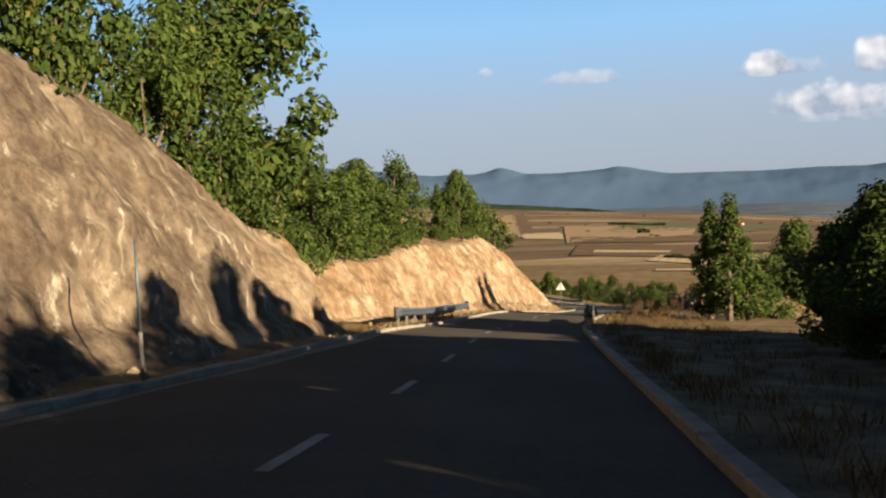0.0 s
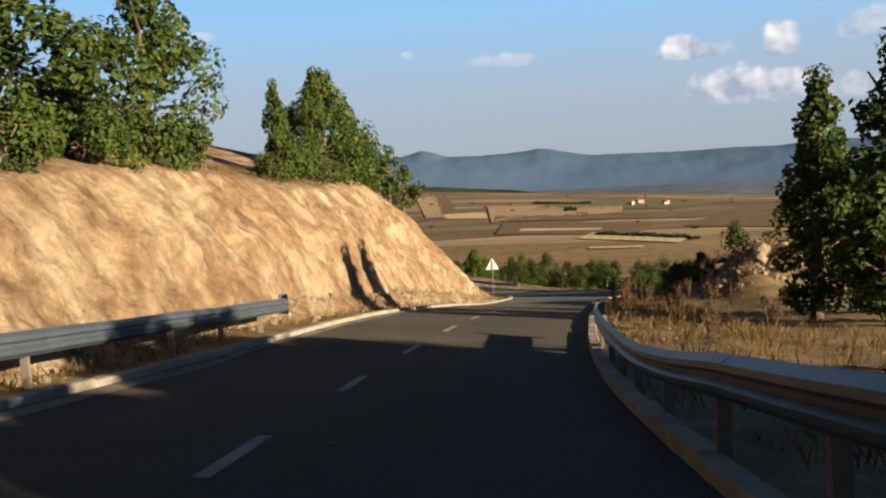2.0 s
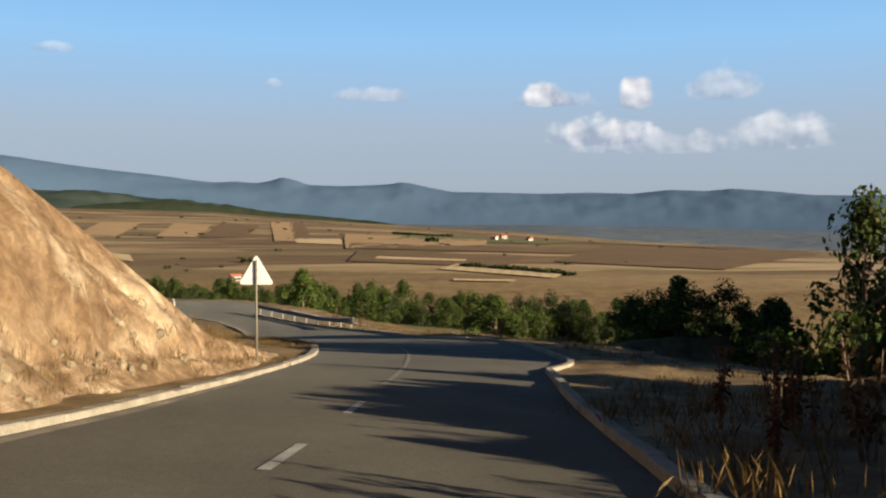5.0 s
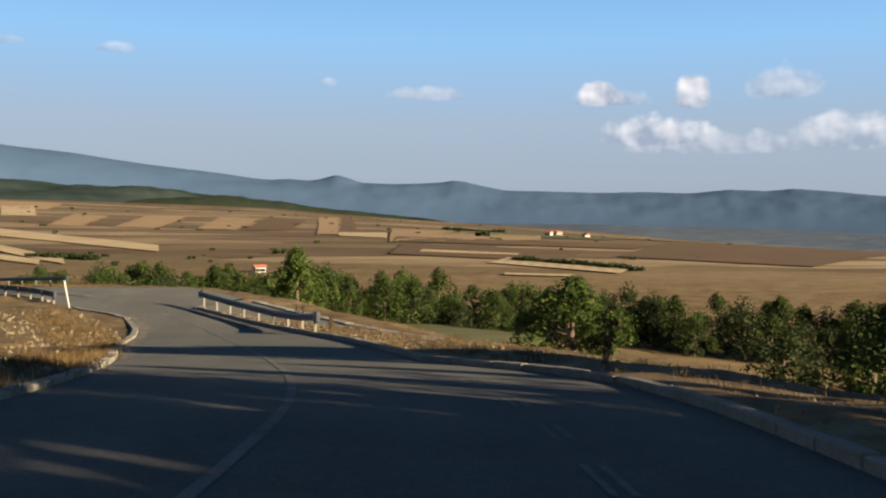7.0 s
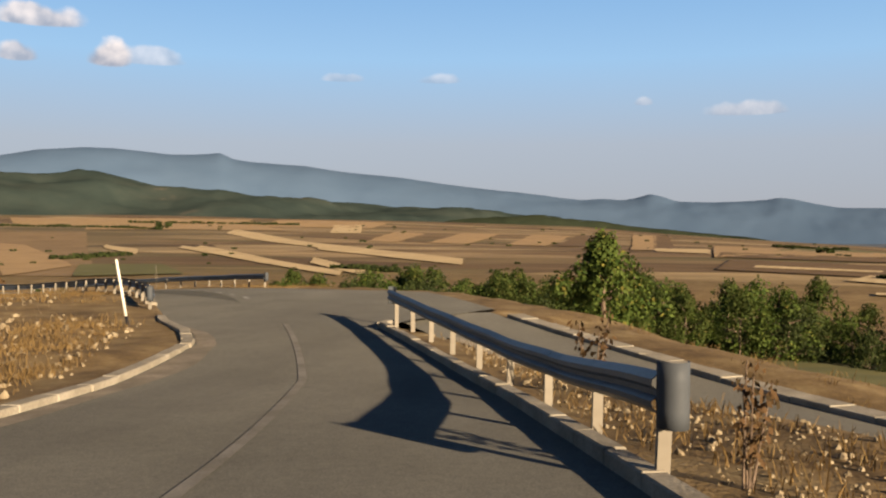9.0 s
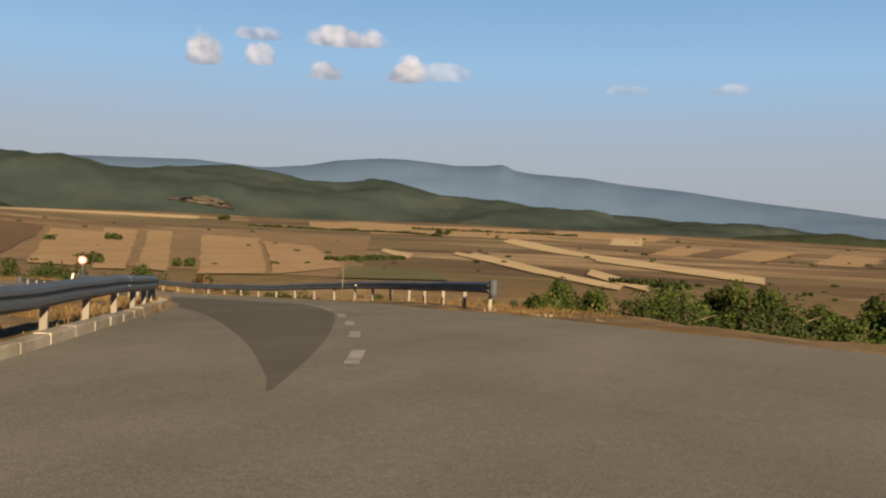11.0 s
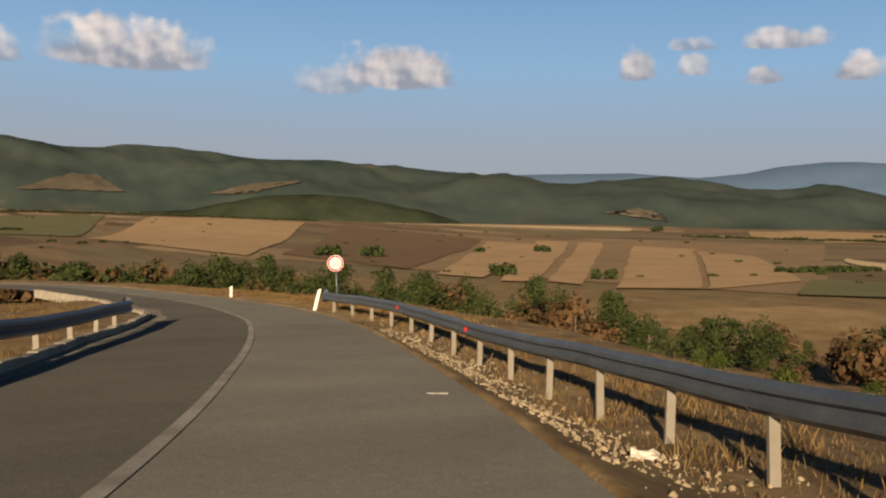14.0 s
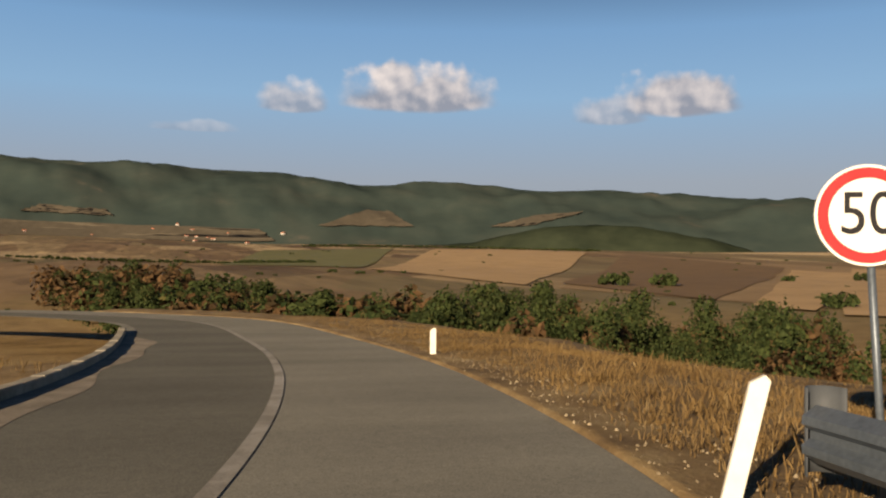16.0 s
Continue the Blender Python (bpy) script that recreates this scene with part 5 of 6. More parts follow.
field(PALE, "thin pale strip of stubble", (15.4, 367), (5.0, 258), (5.2, 293), (15.5, 435))
field(STUBBLE, "small tan field", (12.8, 518), (10.8, 513), (9.4, 752), (11.4, 785))
field(STUBBLE, "small tan field", (8.9, 514), (6.3, 497), (4.7, 786), (7.1, 813))
field(STUBBLE, "small tan field", (3.8, 500), (1.2, 480), (0.2, 760), (2.7, 790))
field(PLOUGH, "dark ploughed field", (0.8, 480), (-2.2, 470), (-2.9, 800), (-0.2, 780))
field(PALE, "thin pale strip of stubble", (15.2, 269), (10.8, 208), (11.0, 230), (15.3, 303))
field(PALE, "thin pale strip of stubble", (24.2, 400), (12.4, 207), (12.4, 226), (24.0, 430))
field(MEADOW, "dull green meadow", (79.9, 589), (70.6, 470), (72.1, 1100), (79.4, 1010))
field(PLOUGH, "dark brown ploughed field", (57.5, 330), (49.0, 260), (49.0, 680), (58.0, 900))
field(PLOUGH, "dark brown ploughed field", (-11.0, 250), (-24.0, 225), (-24.0, 290), (-11.0, 315))
field(STUBBLE, "tan field near the crest", (34.0, 850), (22.0, 850), (20.5, 1150), (34.5, 1200))
field(STUBBLE, "tan field near the crest", (20.0, 900), (13.0, 900), (12.0, 1120), (19.0, 1150))
field(MEADOW, "dull green meadow below the lower road", (-20, 44), (-42, 46), (-38, 78), (-14, 74), over=(ground, verge_right))
field(STUBBLE, "tan field on the plateau", (30.3, 1154), (20.8, 1075), (17.9, 735), (30.1, 688))
field(PALE, "small pale field", (15.5, 959), (13.7, 994), (13.5, 697), (15.4, 677))
field(PLOUGH, "dark ploughed field", (-5.8, 420), (-4.7, 920), (-5.6, 930), (-7.0, 470))
field(PALE, "thin pale strip of stubble", (-21.1, 179), (-26.4, 179), (-26.6, 173), (-21.3, 173))
field(MEADOW, "dull green meadow", (29.2, 269), (24.4, 267), (22.6, 218), (28.9, 212))
field(MEADOW, "dull green meadow", (-12.0, 450), (-24.0, 430), (-26.0, 700), (-14.0, 760))
field(PLOUGH, "dark brown band of ploughed land", (-10, 335), (-27, 318), (-28, 365), (-10, 390))
field(PLOUGH, "dark brown slope towards the valley", (-17, 640), (-33, 560), (-35, 860), (-18, 1020))
field(PLOUGH, "dark brown slope towards the valley", (-27, 260), (-40, 240), (-42, 420), (-28, 480))
field(PALE, "thin pale strip of stubble", (-13, 262), (-20, 252), (-20, 262), (-13, 275), lift=0.5)
field(MEADOW, "dull green meadow below the belt of trees", (-9.0, 70), (-22.0, 60), (-33.0, 90), (-12.0, 110))


def clearing(label, material, *corners):
    """A bare patch on the wooded hills between four corners given as bearing and height in degrees."""
    n = 14
    u, v = np.meshgrid(np.linspace(0, 1, n), np.linspace(0, 1, n), indexing="ij")
    q = sum(w[..., None] * np.array(c) for w, c in zip(((1 - u) * (1 - v), (1 - u) * v, u * v, u * (1 - v)), corners))
    pts = np.empty((n, n, 3))
    for i in range(n):
        for j in range(n):
            az = q[i, j, 0] + 0.2 * noise.noise((i * 0.6, j * 0.6, q[0, 0, 0]))
            for r in np.arange(1930, 2850, 8):
                x, y = far_spot(az, r)
                z = drop(x, y, (WOODED,))
                if math.degrees(math.atan2(z - OZ, r)) >= q[i, j, 1]:
                    break
            pts[i, j] = (x, y, z + 4.0)
    return tagged(grid_object("clearing", pts, n, n, material), label, "clearing", kind="structure")


BARE = field_material("bare_hillside", (0.078, 0.066, 0.048), (0.066, 0.057, 0.042), 0.4)
clearing("brown bare clearing on the wooded hill", BARE, (78.0, 2.0), (72.2, 2.05), (73.7, 2.95), (75.2, 3.05))
clearing("pale bare clearing on the wooded hill", BARE, (67.6, 2.1), (65.2, 2.1), (61.8, 3.05), (64.8, 2.8))
clearing("pale bare clearing on the wooded hill", BARE, (43.4, 1.4), (39.4, 0.95), (39.6, 1.3), (41.2, 1.7))
clearing("dry slopes round the village below the hills", BARE, (97.0, 1.0), (80.5, 1.0), (81.5, 1.7), (97.0, 2.05))
clearing("pale strip between the wooded hills", BARE, (95.0, 2.5), (90.0, 2.4), (90.5, 2.75), (94.0, 2.9))


# ---------------------------------------------------------------- side road below the guard rail
SIDE = [(8.3, 11.0), (8.9, 9.0), (9.4, 7.7), (9.9, 6.8), (10.4, 5.6), (10.8, 4.6), (11.15, 3.9)]
SIDE_Z = [(8.3, -1.2), (9.4, -0.95), (10.2, -0.7), (10.8, -0.3), (11.15, 0.01)]


def build_side_road():
    ts = np.arange(8.3, 11.15, 0.03)
    c, w = table(ts, SIDE), 1.7
    offs = np.stack([c - w, c - 0.6, c + 0.6, c + w], 1)
    return strip("side_road", ts, offs, table(ts, SIDE_Z)[:, None], ASPHALT, "narrow lower asphalt road joining from behind", "road")


build_side_road()
kerb_run("kerb_side_road", 8.35, 11.05, SIDE, 1, "pale flush concrete edge on the outer side of the lower road", 0.08, 0.55, 0.006, shift=1.6, up=[(t, z + 0.02) for t, z in SIDE_Z])
kerb_run("kerb_side_road", 8.35, 10.7, SIDE, -1, "pale concrete kerb between the verge and the lower road", 0.14, 0.30, shift=1.62, up=[(t, z + 0.09) for t, z in SIDE_Z])


# ---------------------------------------------------------------- signs, markers and poles
def speed_sign():
    c = Vector((-42.25, 196.73, -17.34))
    away = (line_pts([16.0])[0] - line_pts([15.5])[0])
    yaw = math.degrees(math.atan2(-away[0], away[1])) - 6
    g = drop(c.x, c.y, (verge_right,))
    top = thing("speed_sign", pose(c.x, c.y, g, 0, 0, yaw), "round white speed sign with red rim on a thin pole", "road sign")
    h = c.z - g
    bm = bmesh.new()
    bmesh.ops.create_cone(bm, cap_ends=True, segments=48, radius1=0.3, radius2=0.3, depth=0.02, matrix=pose(0, 0, h, 90))
    plate = part("plate", bm, SIGNW, top)
    bm = bmesh.new()
    ring = [[bm.verts.new((math.cos(a) * r, y, h + math.sin(a) * r)) for r, y in ((0.283, -0.0105), (0.283, -0.014), (0.222, -0.014), (0.222, -0.0105))] for a in np.linspace(0, 2 * math.pi, 48, endpoint=False)]
    for a, b in zip(ring, ring[1:] + ring[:1]):
        for i in range(3):
            bm.faces.new((a[i], b[i], b[i + 1], a[i + 1]))
    part("rim", bm, RED, plate, "red rim")
    cu = bpy.data.curves.new("digits", "FONT")
    cu.body, cu.size, cu.align_x, cu.align_y, cu.extrude = "50", 0.36, "CENTER", "CENTER", 0.002
    cu.materials.append(BLACK)
    d = new("digits", cu)
    d.parent = plate
    d.matrix_basis = pose(0, -0.0135, h, 90) @ Matrix.Diagonal((0.92, 1, 1, 1))
    bm = bmesh.new()
    tube(bm, (0.14, 0.04, -0.4), (0.0, 0.04, h + 0.25), 0.024, 0.024, 10)
    pole = part("pole", bm, GALV, top, "", True)
    for dz in (-0.12, 0.12):
        bm = bmesh.new()
        box(bm, -0.05, 0.05, 0.008, 0.07, h + dz - 0.015, h + dz + 0.015, 0.004)
        part("bracket", bm, GALV, pole)
    return top


speed_sign()


def warning_sign():
    x, y = 12.03, 93.96
    g = drop(x, y)
    top = thing("warning_sign", pose(x, y, g, 0, 0, -12), "grey back of a triangular warning sign on its pole", "road sign")
    h = -8.39 - g
    bm = bmesh.new()
    pts = []
    for k in range(3):
        a = math.pi / 2 + k * 2 * math.pi / 3
        for da in (-0.22, 0.0, 0.22):
            rr = 0.50 if da else 0.515
            pts.append((math.cos(a + da * 0.35) * rr, math.sin(a + da * 0.35) * rr))
    for yy in (-0.012, 0.012):
        vs = [bm.verts.new((px, yy, h + pz)) for px, pz in pts]
        bm.faces.new(vs)
    bm.verts.ensure_lookup_table()
    for k in range(9):
        bm.faces.new((bm.verts[k], bm.verts[(k + 1) % 9], bm.verts[9 + (k + 1) % 9], bm.verts[9 + k]))
    part("plate", bm, SIGNW, top)
    bm = bmesh.new()
    tube(bm, (0, -0.045, -0.4), (0, -0.045, h + 0.4), 0.03, 0.03, 10)
    pole = part("pole", bm, POSTM, top, "", True)
    for dz in (-0.12, 0.12):
        bm = bmesh.new()
        box(bm, -0.05, 0.05, -0.07, -0.012, h + dz - 0.015, h + dz + 0.015, 0.004)
        part("bracket", bm, GALV, pole)
    return top


warning_sign()


def marker_post(x, y, h, lean, yaw, label, width=0.12, wrap=None):
    g = drop(x, y)
    top = thing("marker_post", pose(x, y, g - 0.05, 0, lean, yaw), label, "marker post", "marker posts along the road")
    bm = bmesh.new()
    n = 12
    prof = [(-width / 2, -0.2), (width / 2, -0.2), (width / 2, h - 0.03), (width / 2 - 0.04, h), (-width / 2, h - 0.07)]
    for yy in (-0.035, 0.035):
        bm.faces.new([bm.verts.new((px, yy, pz)) for px, pz in prof])
    bm.verts.ensure_lookup_table()
    for k in range(5):
        bm.faces.new((bm.verts[k], bm.verts[(k + 1) % 5], bm.verts[5 + (k + 1) % 5], bm.verts[5 + k]))
    bmesh.ops.recalc_face_normals(bm, faces=bm.faces[:])
    bmesh.ops.bevel(bm, geom=bm.edges[:], offset=0.006, segments=1, affect="EDGES")
    board = part("board", bm, WHITE, top)
    if wrap:
        bm = bmesh.new()
        box(bm, -width / 2 - 0.003, width / 2 + 0.003, -0.038, 0.038, wrap[0], wrap[1])
        part("band", bm, wrap[2], board, wrap[3])
    return top


q = at(16.42, 1.88)
marker_post(q.x, q.y, 0.9, 13, 62, "leaning white marker board at the end of the guard rail")
marker_post(-56.57, 198.67, 0.62, 0, 75, "upright white marker post at the edge of the bend", 0.13)
q = at(18.6, -7.5)
marker_post(q.x, q.y, 0.5, 0, 95, "short white marker post on the inner verge", 0.11)


def leaning_pole():
    x, y = 7.35, 146.38
    top = thing("leaning_pole", pose(x, y, drop(x, y), 0, -9, 20), "thin leaning white pole with a dark foot", "pole")
    bm = bmesh.new()
    tube(bm, (0, 0, 0.22), (0, 0, 1.75), 0.04, 0.034, 10)
    part("shaft", bm, WHITE, top, "", True)
    bm = bmesh.new()
    tube(bm, (0, 0, -0.3), (0, 0, 0.24), 0.05, 0.042, 10)
    part("foot", bm, BLACK, top, "blackened foot", True)


leaning_pole()


def bank_pole():
    q = Vector((-4.3, 12.6, 0))
    top = thing("bank_pole", pose(q.x, q.y, drop(q.x, q.y) - 0.1, 0, 0, 0), "tall thin grey pole at the foot of the bank", "pole")
    bm = bmesh.new()
    tube(bm, (0, 0, 0), (0, 0, 0.85), 0.035, 0.032, 8)
    part("sleeve", bm, POSTM, top, "pale lower sleeve", True)
    bm = bmesh.new()
    tube(bm, (0, 0, 0.83), (0, 0, 2.15), 0.022, 0.018, 8)
    part("rod", bm, GALV, top, "", True)


bank_pole()


# ---------------------------------------------------------------- far houses
ROOF = mat_noise("clay_roof_tiles", [(0.3, (0.28, 0.09, 0.05)), (0.7, (0.42, 0.16, 0.09))], 3.0, 0.9)
PLASTER = mat_noise("whitewashed_wall", [(0.3, (0.36, 0.33, 0.29)), (0.7, (0.50, 0.47, 0.42))], 1.0, 0.9)


def house(x, y, w, d, h, yaw, label, over=(ground,)):
    z = drop(x, y, over)
    top = thing("house", pose(x, y, z - 0.3, 0, 0, yaw), label, "house", "houses in the valley")
    bm = bmesh.new()
    box(bm, -w / 2, w / 2, -d / 2, d / 2, 0, h)
    wall = part("wall", bm, PLASTER, top)
    bm = bmesh.new()
    e = 0.35
    pts = [(-w / 2 - e, -d / 2 - e, h), (w / 2 + e, -d / 2 - e, h), (w / 2 + e, d / 2 + e, h), (-w / 2 - e, d / 2 + e, h), (-w / 2 - e, 0, h + d * 0.32), (w / 2 + e, 0, h + d * 0.32)]
    vs = [bm.verts.new(q) for q in pts]
    for f in ((0, 1, 5, 4), (2, 3, 4, 5), (0, 4, 3), (1, 2, 5), (3, 2, 1, 0)):
        bm.faces.new([vs[k] for k in f])
    part("roof", bm, ROOF, top, "red tiled roof")
    for k in range(2):
        for sx in (-1, 1):
            bm = bmesh.new()
            box(bm, sx * w * 0.22 - 0.5, sx * w * 0.22 + 0.5, (-d / 2 - 0.04) if k else d / 2 - 0.02, (-d / 2 + 0.02) if k else d / 2 + 0.04, h * 0.35, h * 0.75)
            part("window", bm, BLACK, wall, "dark window")
    return top


x, y = far_spot(-3.0, 176)
house(x, y, 2.4, 1.8, 1.5, 20, "small white farmhouse beyond the belt of trees")
house(-3.5, 221, 3.4, 2.6, 1.6, 35, "small hut with a red roof among the trees")
for k in range(4):
    x, y = far_spot(-20.3 + rng.uniform(-1.6, 1.6), 560 + rng.uniform(-30, 60))
    house(x, y, rng.uniform(3.4, 4.8), 3.4, rng.uniform(1.8, 2.6), rng.uniform(0, 180), "pale farmhouse with a red roof among the fields")
for k in range(46):
    x, y = far_spot(rng.uniform(80, 97), rng.uniform(2000, 2190))
    house(x, y, rng.uniform(6, 10), rng.uniform(5, 7), rng.uniform(2.8, 4.5), rng.uniform(0, 180), "white village house with a red roof below the hills", over=(WOODED,))


# ---------------------------------------------------------------- loose stones and dry plants
def scatter(n, spots):
    """Places beside the road: station range, offset range, and how they thin out."""
    out = []
    for _ in range(n):
        t0, t1, o0, o1 = spots[rng.randrange(len(spots))]
        p = at(rng.uniform(t0, t1), rng.uniform(o0, o1))
        out.append((p.x, p.y))
    return out


def stones(name, places, smin, smax, label, seed):
    r = random.Random(seed)
    base = bmesh.new()
    bmesh.ops.create_icosphere(base, subdivisions=1, radius=1.0)
    bv = [v.co.copy() for v in base.verts]
    bf = [[v.index for v in f.verts] for f in base.faces]
    base.free()
    v, f = [], []
    for x, y in places:
        s = smin + (smax - smin) * r.random()**3
        z = drop(x, y, (rock_bank, verge_right, verge_left))
        rot = Euler((r.uniform(0, 6), r.uniform(0, 6), r.uniform(0, 6))).to_matrix()
        k, sq = len(v), Vector((r.uniform(0.7, 1.2), r.uniform(0.6, 1.0), r.uniform(0.4, 0.8)))
        for c in bv:
            d = c * (1 + 0.25 * noise.noise(c * 1.7 + Vector((x, y, 0))))
            v.append(rot @ Vector((d.x * sq.x, d.y * sq.y, d.z * sq.z)) * s + Vector((x, y, z + s * 0.15)))
        f += [[k + i for i in q] for q in bf]
    me = bpy.data.meshes.new(name)
    me.from_pydata([tuple(p) for p in v], [], f)
    me.materials.append(STONE)
    return tagged(new(name, me), label, "stones", kind="stuff")


stones("mound_rubble", scatter(700, [(5.1, 6.1, 7, 15), (5.2, 5.7, 6.5, 10)]), 0.03, 0.26, "pale broken stones heaped on the mound", 3)
stones("verge_gravel", scatter(1500, [(2, 6.3, 2.0, 7), (3.3, 6, 1.8, 4), (8.5, 10.8, 2.4, 4.6), (7, 9, 4.4, 9), (12.0, 14.4, 2.2, 4.2)]), 0.012, 0.06, "loose gravel on the verge", 4)
stones("side_rubble", scatter(1800, [(8.6, 10.8, 2.4, 5.2), (9.0, 10.6, 2.3, 4.2)]), 0.012, 0.06, "pale rubble between the two roads", 15)
stones("road_edge_gravel", scatter(1100, [(15.9, 19.0, 1.7, 2.5), (16.2, 18.0, 1.75, 3.0)]), 0.008, 0.03, "pale gravel along the edge of the asphalt", 16)
stones("island_rubble", scatter(1900, [(8.2, 11.3, -14, -6), (9.4, 11.0, -9, -4.6), (10.5, 12.2, -16, -8)]), 0.02, 0.12, "pale rubble spread over the inner corner", 5)
stones("embankment_stones", scatter(2600, [(14.2, 16.3, 1.9, 3.8), (14.5, 15.7, 1.8, 3.2), (14.5, 15.7, 1.9, 3.0)]), 0.010, 0.048, "pale broken stones below the guard rail", 6)
stones("bank_debris", scatter(700, [(-0.5, 6.6, -6.9, -5.8), (2.6, 6.4, -6.9, -6.0)]), 0.02, 0.16, "fallen stones along the foot of the bank", 7)
stones("boulders", scatter(34, [(5.15, 5.7, 6.8, 10.5), (5.3, 6.0, 7.4, 12.5)]), 0.22, 0.75, "big pale boulders on the mound", 8)


def tufts(name, places, hmin, hmax, blades, label, seed, material=STRAW, spread=0.14):
    r = random.Random(seed)
    v, f = [], []
    for x, y in places:
        z = drop(x, y, (rock_bank, verge_right, verge_left))
        h = r.uniform(hmin, hmax)
        for _ in range(blades):
            a, l = r.uniform(0, 6.28), r.uniform(0.1, 0.55) * h
            b = Vector((x + r.gauss(0, spread), y + r.gauss(0, spread), z - 0.03))
            w = Vector((-math.sin(a), math.cos(a), 0)) * r.uniform(0.004, 0.010)
            tip = b + Vector((math.cos(a) * l, math.sin(a) * l, h * r.uniform(0.6, 1.1)))
            mid = (b + tip) / 2 + Vector((0, 0, h * 0.12))
            k = len(v)
            v += [b - w, b + w, mid + w * 0.7, tip, mid - w * 0.7]
            f.append((k, k + 1, k + 2, k + 3, k + 4))
    me = bpy.data.meshes.new(name)
    me.from_pydata([tuple(p) for p in v], [], f)
    me.materials.append(material)
    return tagged(new(name, me), label, "dry grass", kind="stuff")


tufts("dry_grass_open_side", scatter(1000, [(2.4, 6.4, 1.8, 8), (3.3, 6.2, 1.9, 6)]), 0.10, 0.42, 9, "dry straw-coloured grass on the open verge", 1)
tufts("shaded_weeds", scatter(420, [(0.4, 2.7, 2.2, 6.5), (0.2, 2.2, 1.9, 3.0), (0.4, 2.4, 4, 11)]), 0.06, 0.34, 14, "dry weeds and grass on the shaded verge", 18)
tufts("mound_grass", scatter(1300, [(5.2, 6.3, 7.5, 16), (5.5, 6.1, 9, 14)]), 0.12, 0.40, 9, "dry tawny grass over the rubble mound", 17)
tufts("dry_grass_island", scatter(2000, [(6.6, 11.2, -14, -5.4), (7.5, 11.0, -7.5, -4.9)]), 0.08, 0.26, 10, "dry tawny grass on the inner corner", 2)
tufts("dry_grass_lower", scatter(1500, [(8.3, 11.0, 2.4, 5.2), (8.0, 11, 9, 24), (6.5, 9.0, 4.4, 13)]), 0.06, 0.26, 9, "dry tawny grass between the two roads", 3)
tufts("tall_grass_bend", scatter(350, [(12.6, 16.4, 2.9, 6), (16.3, 18, 3.0, 6)]), 0.15, 0.36, 8, "taller tufts of straw along the guard rail", 14)
tufts("dry_grass_bend", scatter(7500, [(12.6, 16.6, 2.9, 6), (12.6, 18.5, 4, 16), (16.0, 19, 2.2, 7), (15.6, 18, 2.4, 6)]), 0.05, 0.17, 7, "dry tawny grass along the outer guard rail", 4)
tufts("dry_grass_inner_bend", scatter(1800, [(11.6, 18.6, -16, -5.2)]), 0.10, 0.3, 12, "dry brown grass inside the bend", 5)
tufts("bank_foot_grass", scatter(480, [(1.9, 6.9, -6.9, -5.75)]), 0.06, 0.3, 9, "dry weeds along the foot of the bank", 6)
tufts("crest_grass", scatter(1200, [(0.5, 1.8, -16, -12.3), (2.5, 5.0, -13, -9.8), (5.0, 6.0, -13.5, -10.6)]), 0.10, 0.34, 11, "dry brown grass along the crest of the bank", 7)


def dock_plant(seed, leaf=LEAF3, lean=0.2, label="tall withered brown weed with drooping leaves"):
    r = random.Random(seed)
    top = thing("dry_weed", Matrix.Identity(4), label, "weed")
    tips = []
    for _ in range(5):
        a = r.uniform(0, 6.28)
        tip = Vector((math.cos(a) * lean, math.sin(a) * lean, r.uniform(0.6, 1.0)))
        bm = bmesh.new()
        tube(bm, (r.uniform(-0.04, 0.04), r.uniform(-0.04, 0.04), -0.1), tip, 0.012, 0.006, 5)
        part("stalk", bm, BARK, top)
        tips.append(tip)
    v, f = [], []
    for tip in tips:
        for _ in range(34):
            p = tip * r.uniform(0.3, 1.05) + Vector((r.gauss(0, 0.035), r.gauss(0, 0.035), 0))
            a = Vector((r.gauss(0, 1), r.gauss(0, 1), -1.2)).normalized()
            b = a.orthogonal().normalized()
            s = r.uniform(0.04, 0.10)
            k = len(v)
            v += [p, p + a * s * 0.5 + b * s * 0.25, p + a * s, p + a * s * 0.5 - b * s * 0.25]
            f.append((k, k + 1, k + 2, k + 3))
    mesh_part("leaves", v, f, leaf, top)
    return top


WEEDS = [proto(dock_plant(s)) for s in (81, 82)]
for k, (t, off) in enumerate(((4.6, 4.5), (4.75, 4.9), (4.95, 3.4), (5.0, 5.2), (5.2, 4.2), (5.25, 6.0), (5.4, 3.2), (5.5, 5.0), (5.65, 3.9), (5.75, 6.3), (5.1, 2.8), (5.9, 4.2), (6.1, 5.2), (4.4, 5.6), (4.85, 6.4), (5.35, 6.9), (5.6, 7.2), (8.25, 5.0), (9.9, 3.0), (9.46, 2.42), (3.4, 3.8), (3.6, 5.5))):
    p = at(t, off)
    put(WEEDS[k % 2], p.x, p.y, rng.uniform(0.8, 1.4), 1.0, 0.02, "", "withered weeds on the verge")
DARK_WEED = mat_noise("dark_red_weed", [(0.3, (0.040, 0.016, 0.010)), (0.7, (0.105, 0.045, 0.024))], 9.0, 0.9)
DOCKS = [proto(dock_plant(s, DARK_WEED, 0.07, "upright dark red seeding dock gone dry")) for s in (83, 84, 85)]
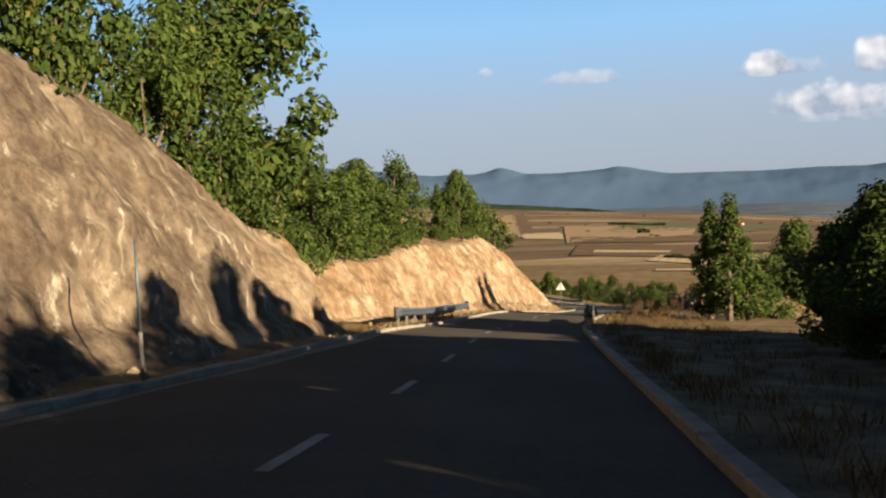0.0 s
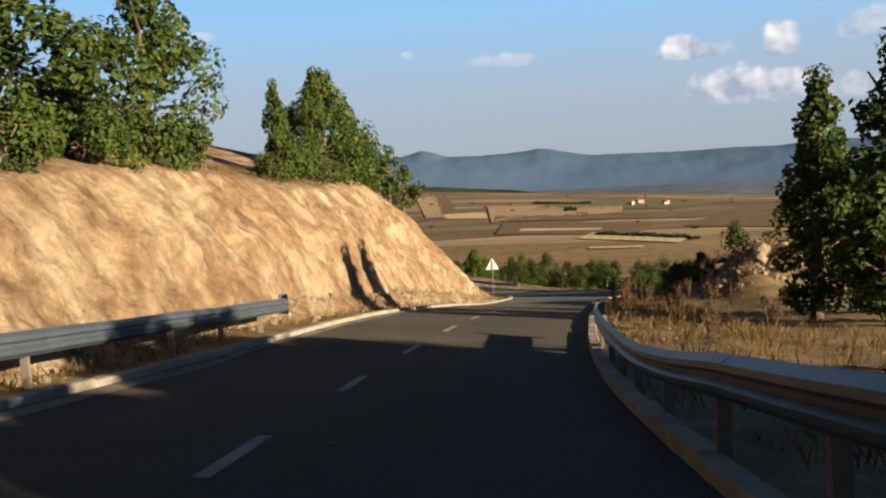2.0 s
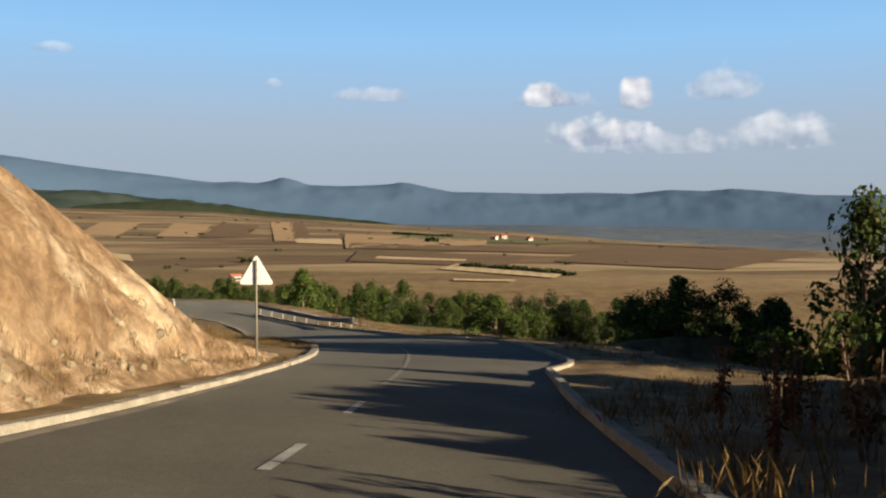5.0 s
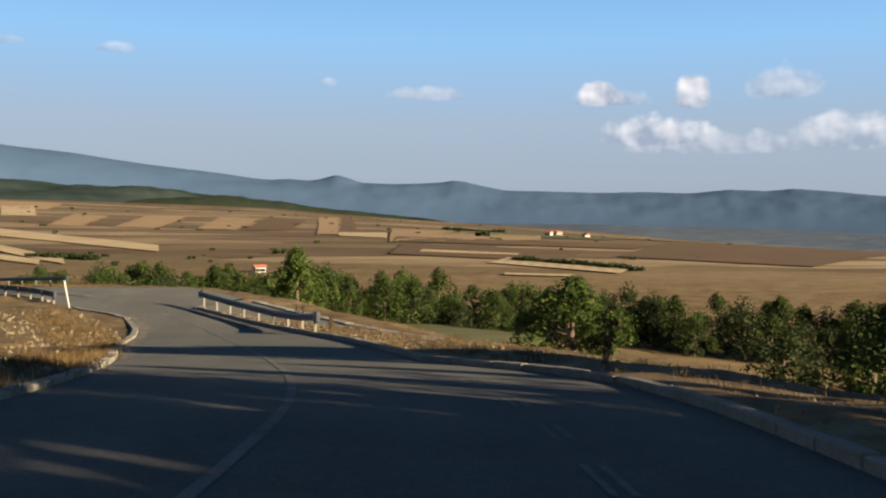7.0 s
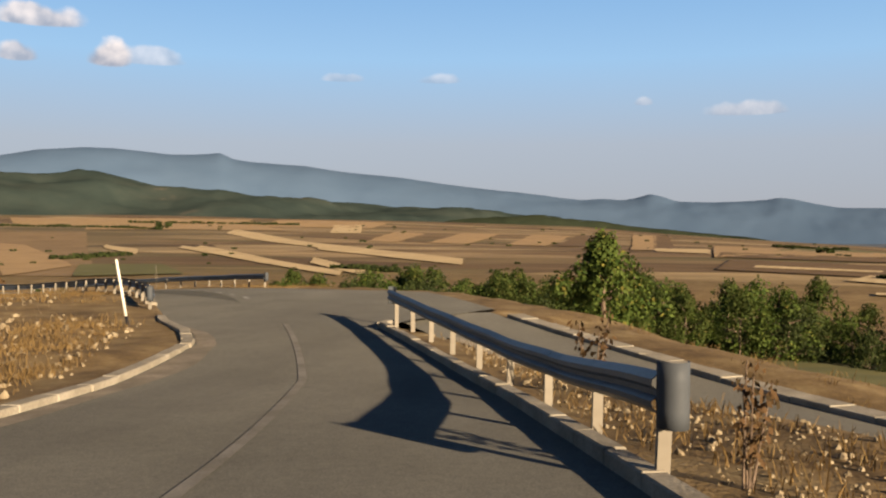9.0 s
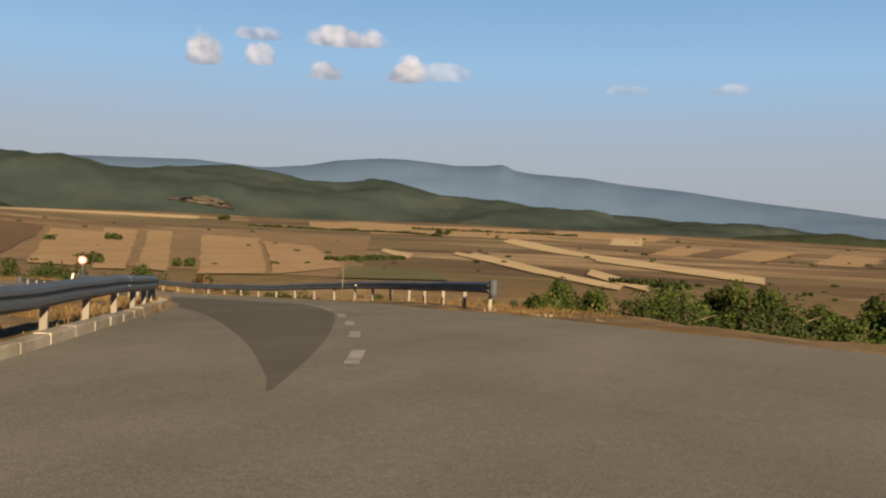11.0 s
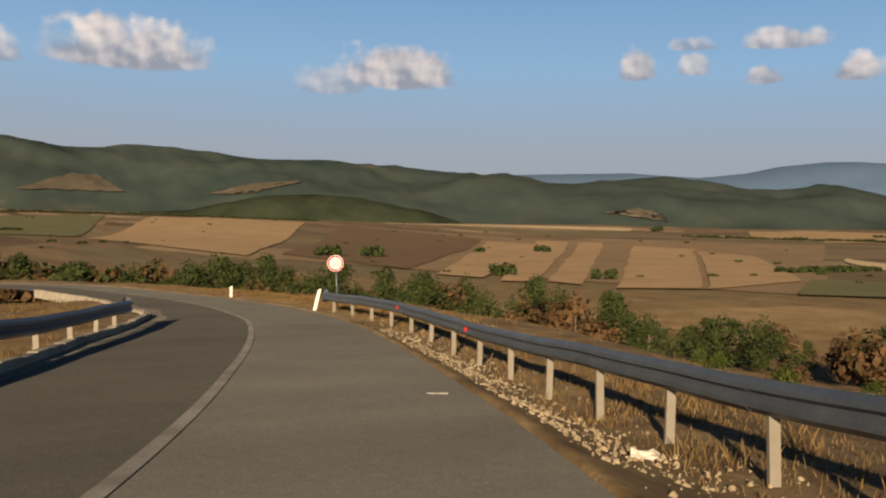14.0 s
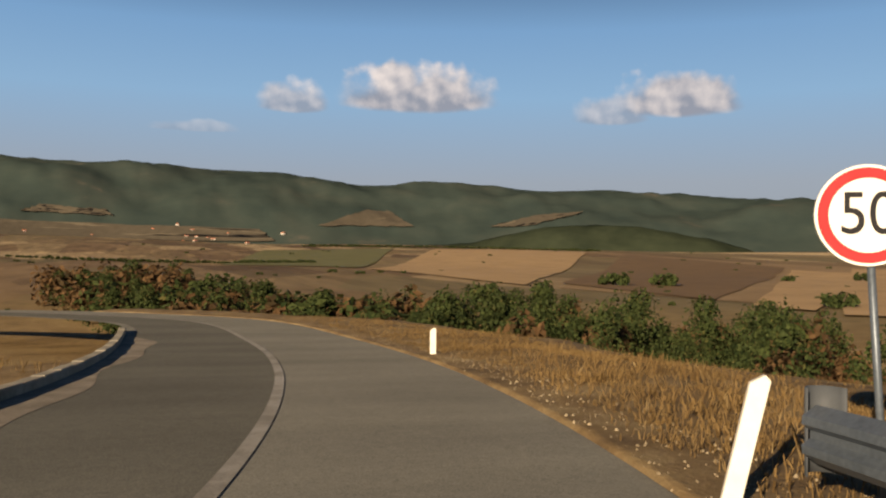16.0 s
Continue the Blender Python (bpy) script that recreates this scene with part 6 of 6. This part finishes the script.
for k in range(34):
    p = at(rng.uniform(4.95, 6.0), 3.0 + 5.0 * rng.random()**1.3)
    put(DOCKS[k % 3], p.x, p.y, rng.uniform(0.55, 1.25), rng.uniform(0.8, 1.2), 0.02, "", "withered weeds on the verge")
p = at(4.78, 2.5)
put(DOCKS[0], p.x, p.y, 1.75, 0.9, 0.02, "tall dark dock with a tawny seed head", "withered weeds on the verge")


def bare_sapling():
    """A leafless sapling beside the guard rail."""
    x, y = -10.35, 182.8
    r = random.Random(91)
    top = thing("bare_sapling", pose(x, y, drop(x, y)), "thin leafless sapling with pale twigs beside the rail", "sapling")
    h = -15.9 - drop(x, y)
    bm = bmesh.new()
    tube(bm, (0, 0, -0.1), (0.03, 0.02, h), 0.018, 0.008, 6)
    part("stem", bm, POSTM, top, "", True)
    for k in range(7):
        z, a = h * r.uniform(0.35, 0.92), r.uniform(0, 6.28)
        bm = bmesh.new()
        tube(bm, (0.02, 0.01, z), (math.cos(a) * 0.16, math.sin(a) * 0.16, z + r.uniform(0.15, 0.35)), 0.008, 0.003, 5)
        part("twig", bm, POSTM, top)


bare_sapling()


def litter(t, off, flat, label):
    """A crumpled scrap of white paper."""
    p = at(t, off)
    z = drop(p.x, p.y, (verge_right, road))
    r = random.Random(int(t * 10))
    bm = bmesh.new()
    n = 5
    g = [[bm.verts.new(((i / (n - 1) - 0.5) * 0.26, (j / (n - 1) - 0.5) * 0.18, 0.02 + flat * (0.05 * r.random() + 0.03 * j))) for j in range(n)] for i in range(n)]
    for i in range(n - 1):
        for j in range(n - 1):
            bm.faces.new((g[i][j], g[i + 1][j], g[i + 1][j + 1], g[i][j + 1]))
    top = thing("paper_scrap", pose(p.x, p.y, z - 0.03, 0, 0, 40 * t), label, "litter")
    sheet = part("sheet", bm, WHITE, top)
    sheet.modifiers.new("thickness", "SOLIDIFY").thickness = 0.003


litter(14.58, 2.6, 1.0, "crumpled white paper scrap on the stony verge")
litter(14.8, 1.09, 0.25, "flattened white paper scrap on the asphalt")
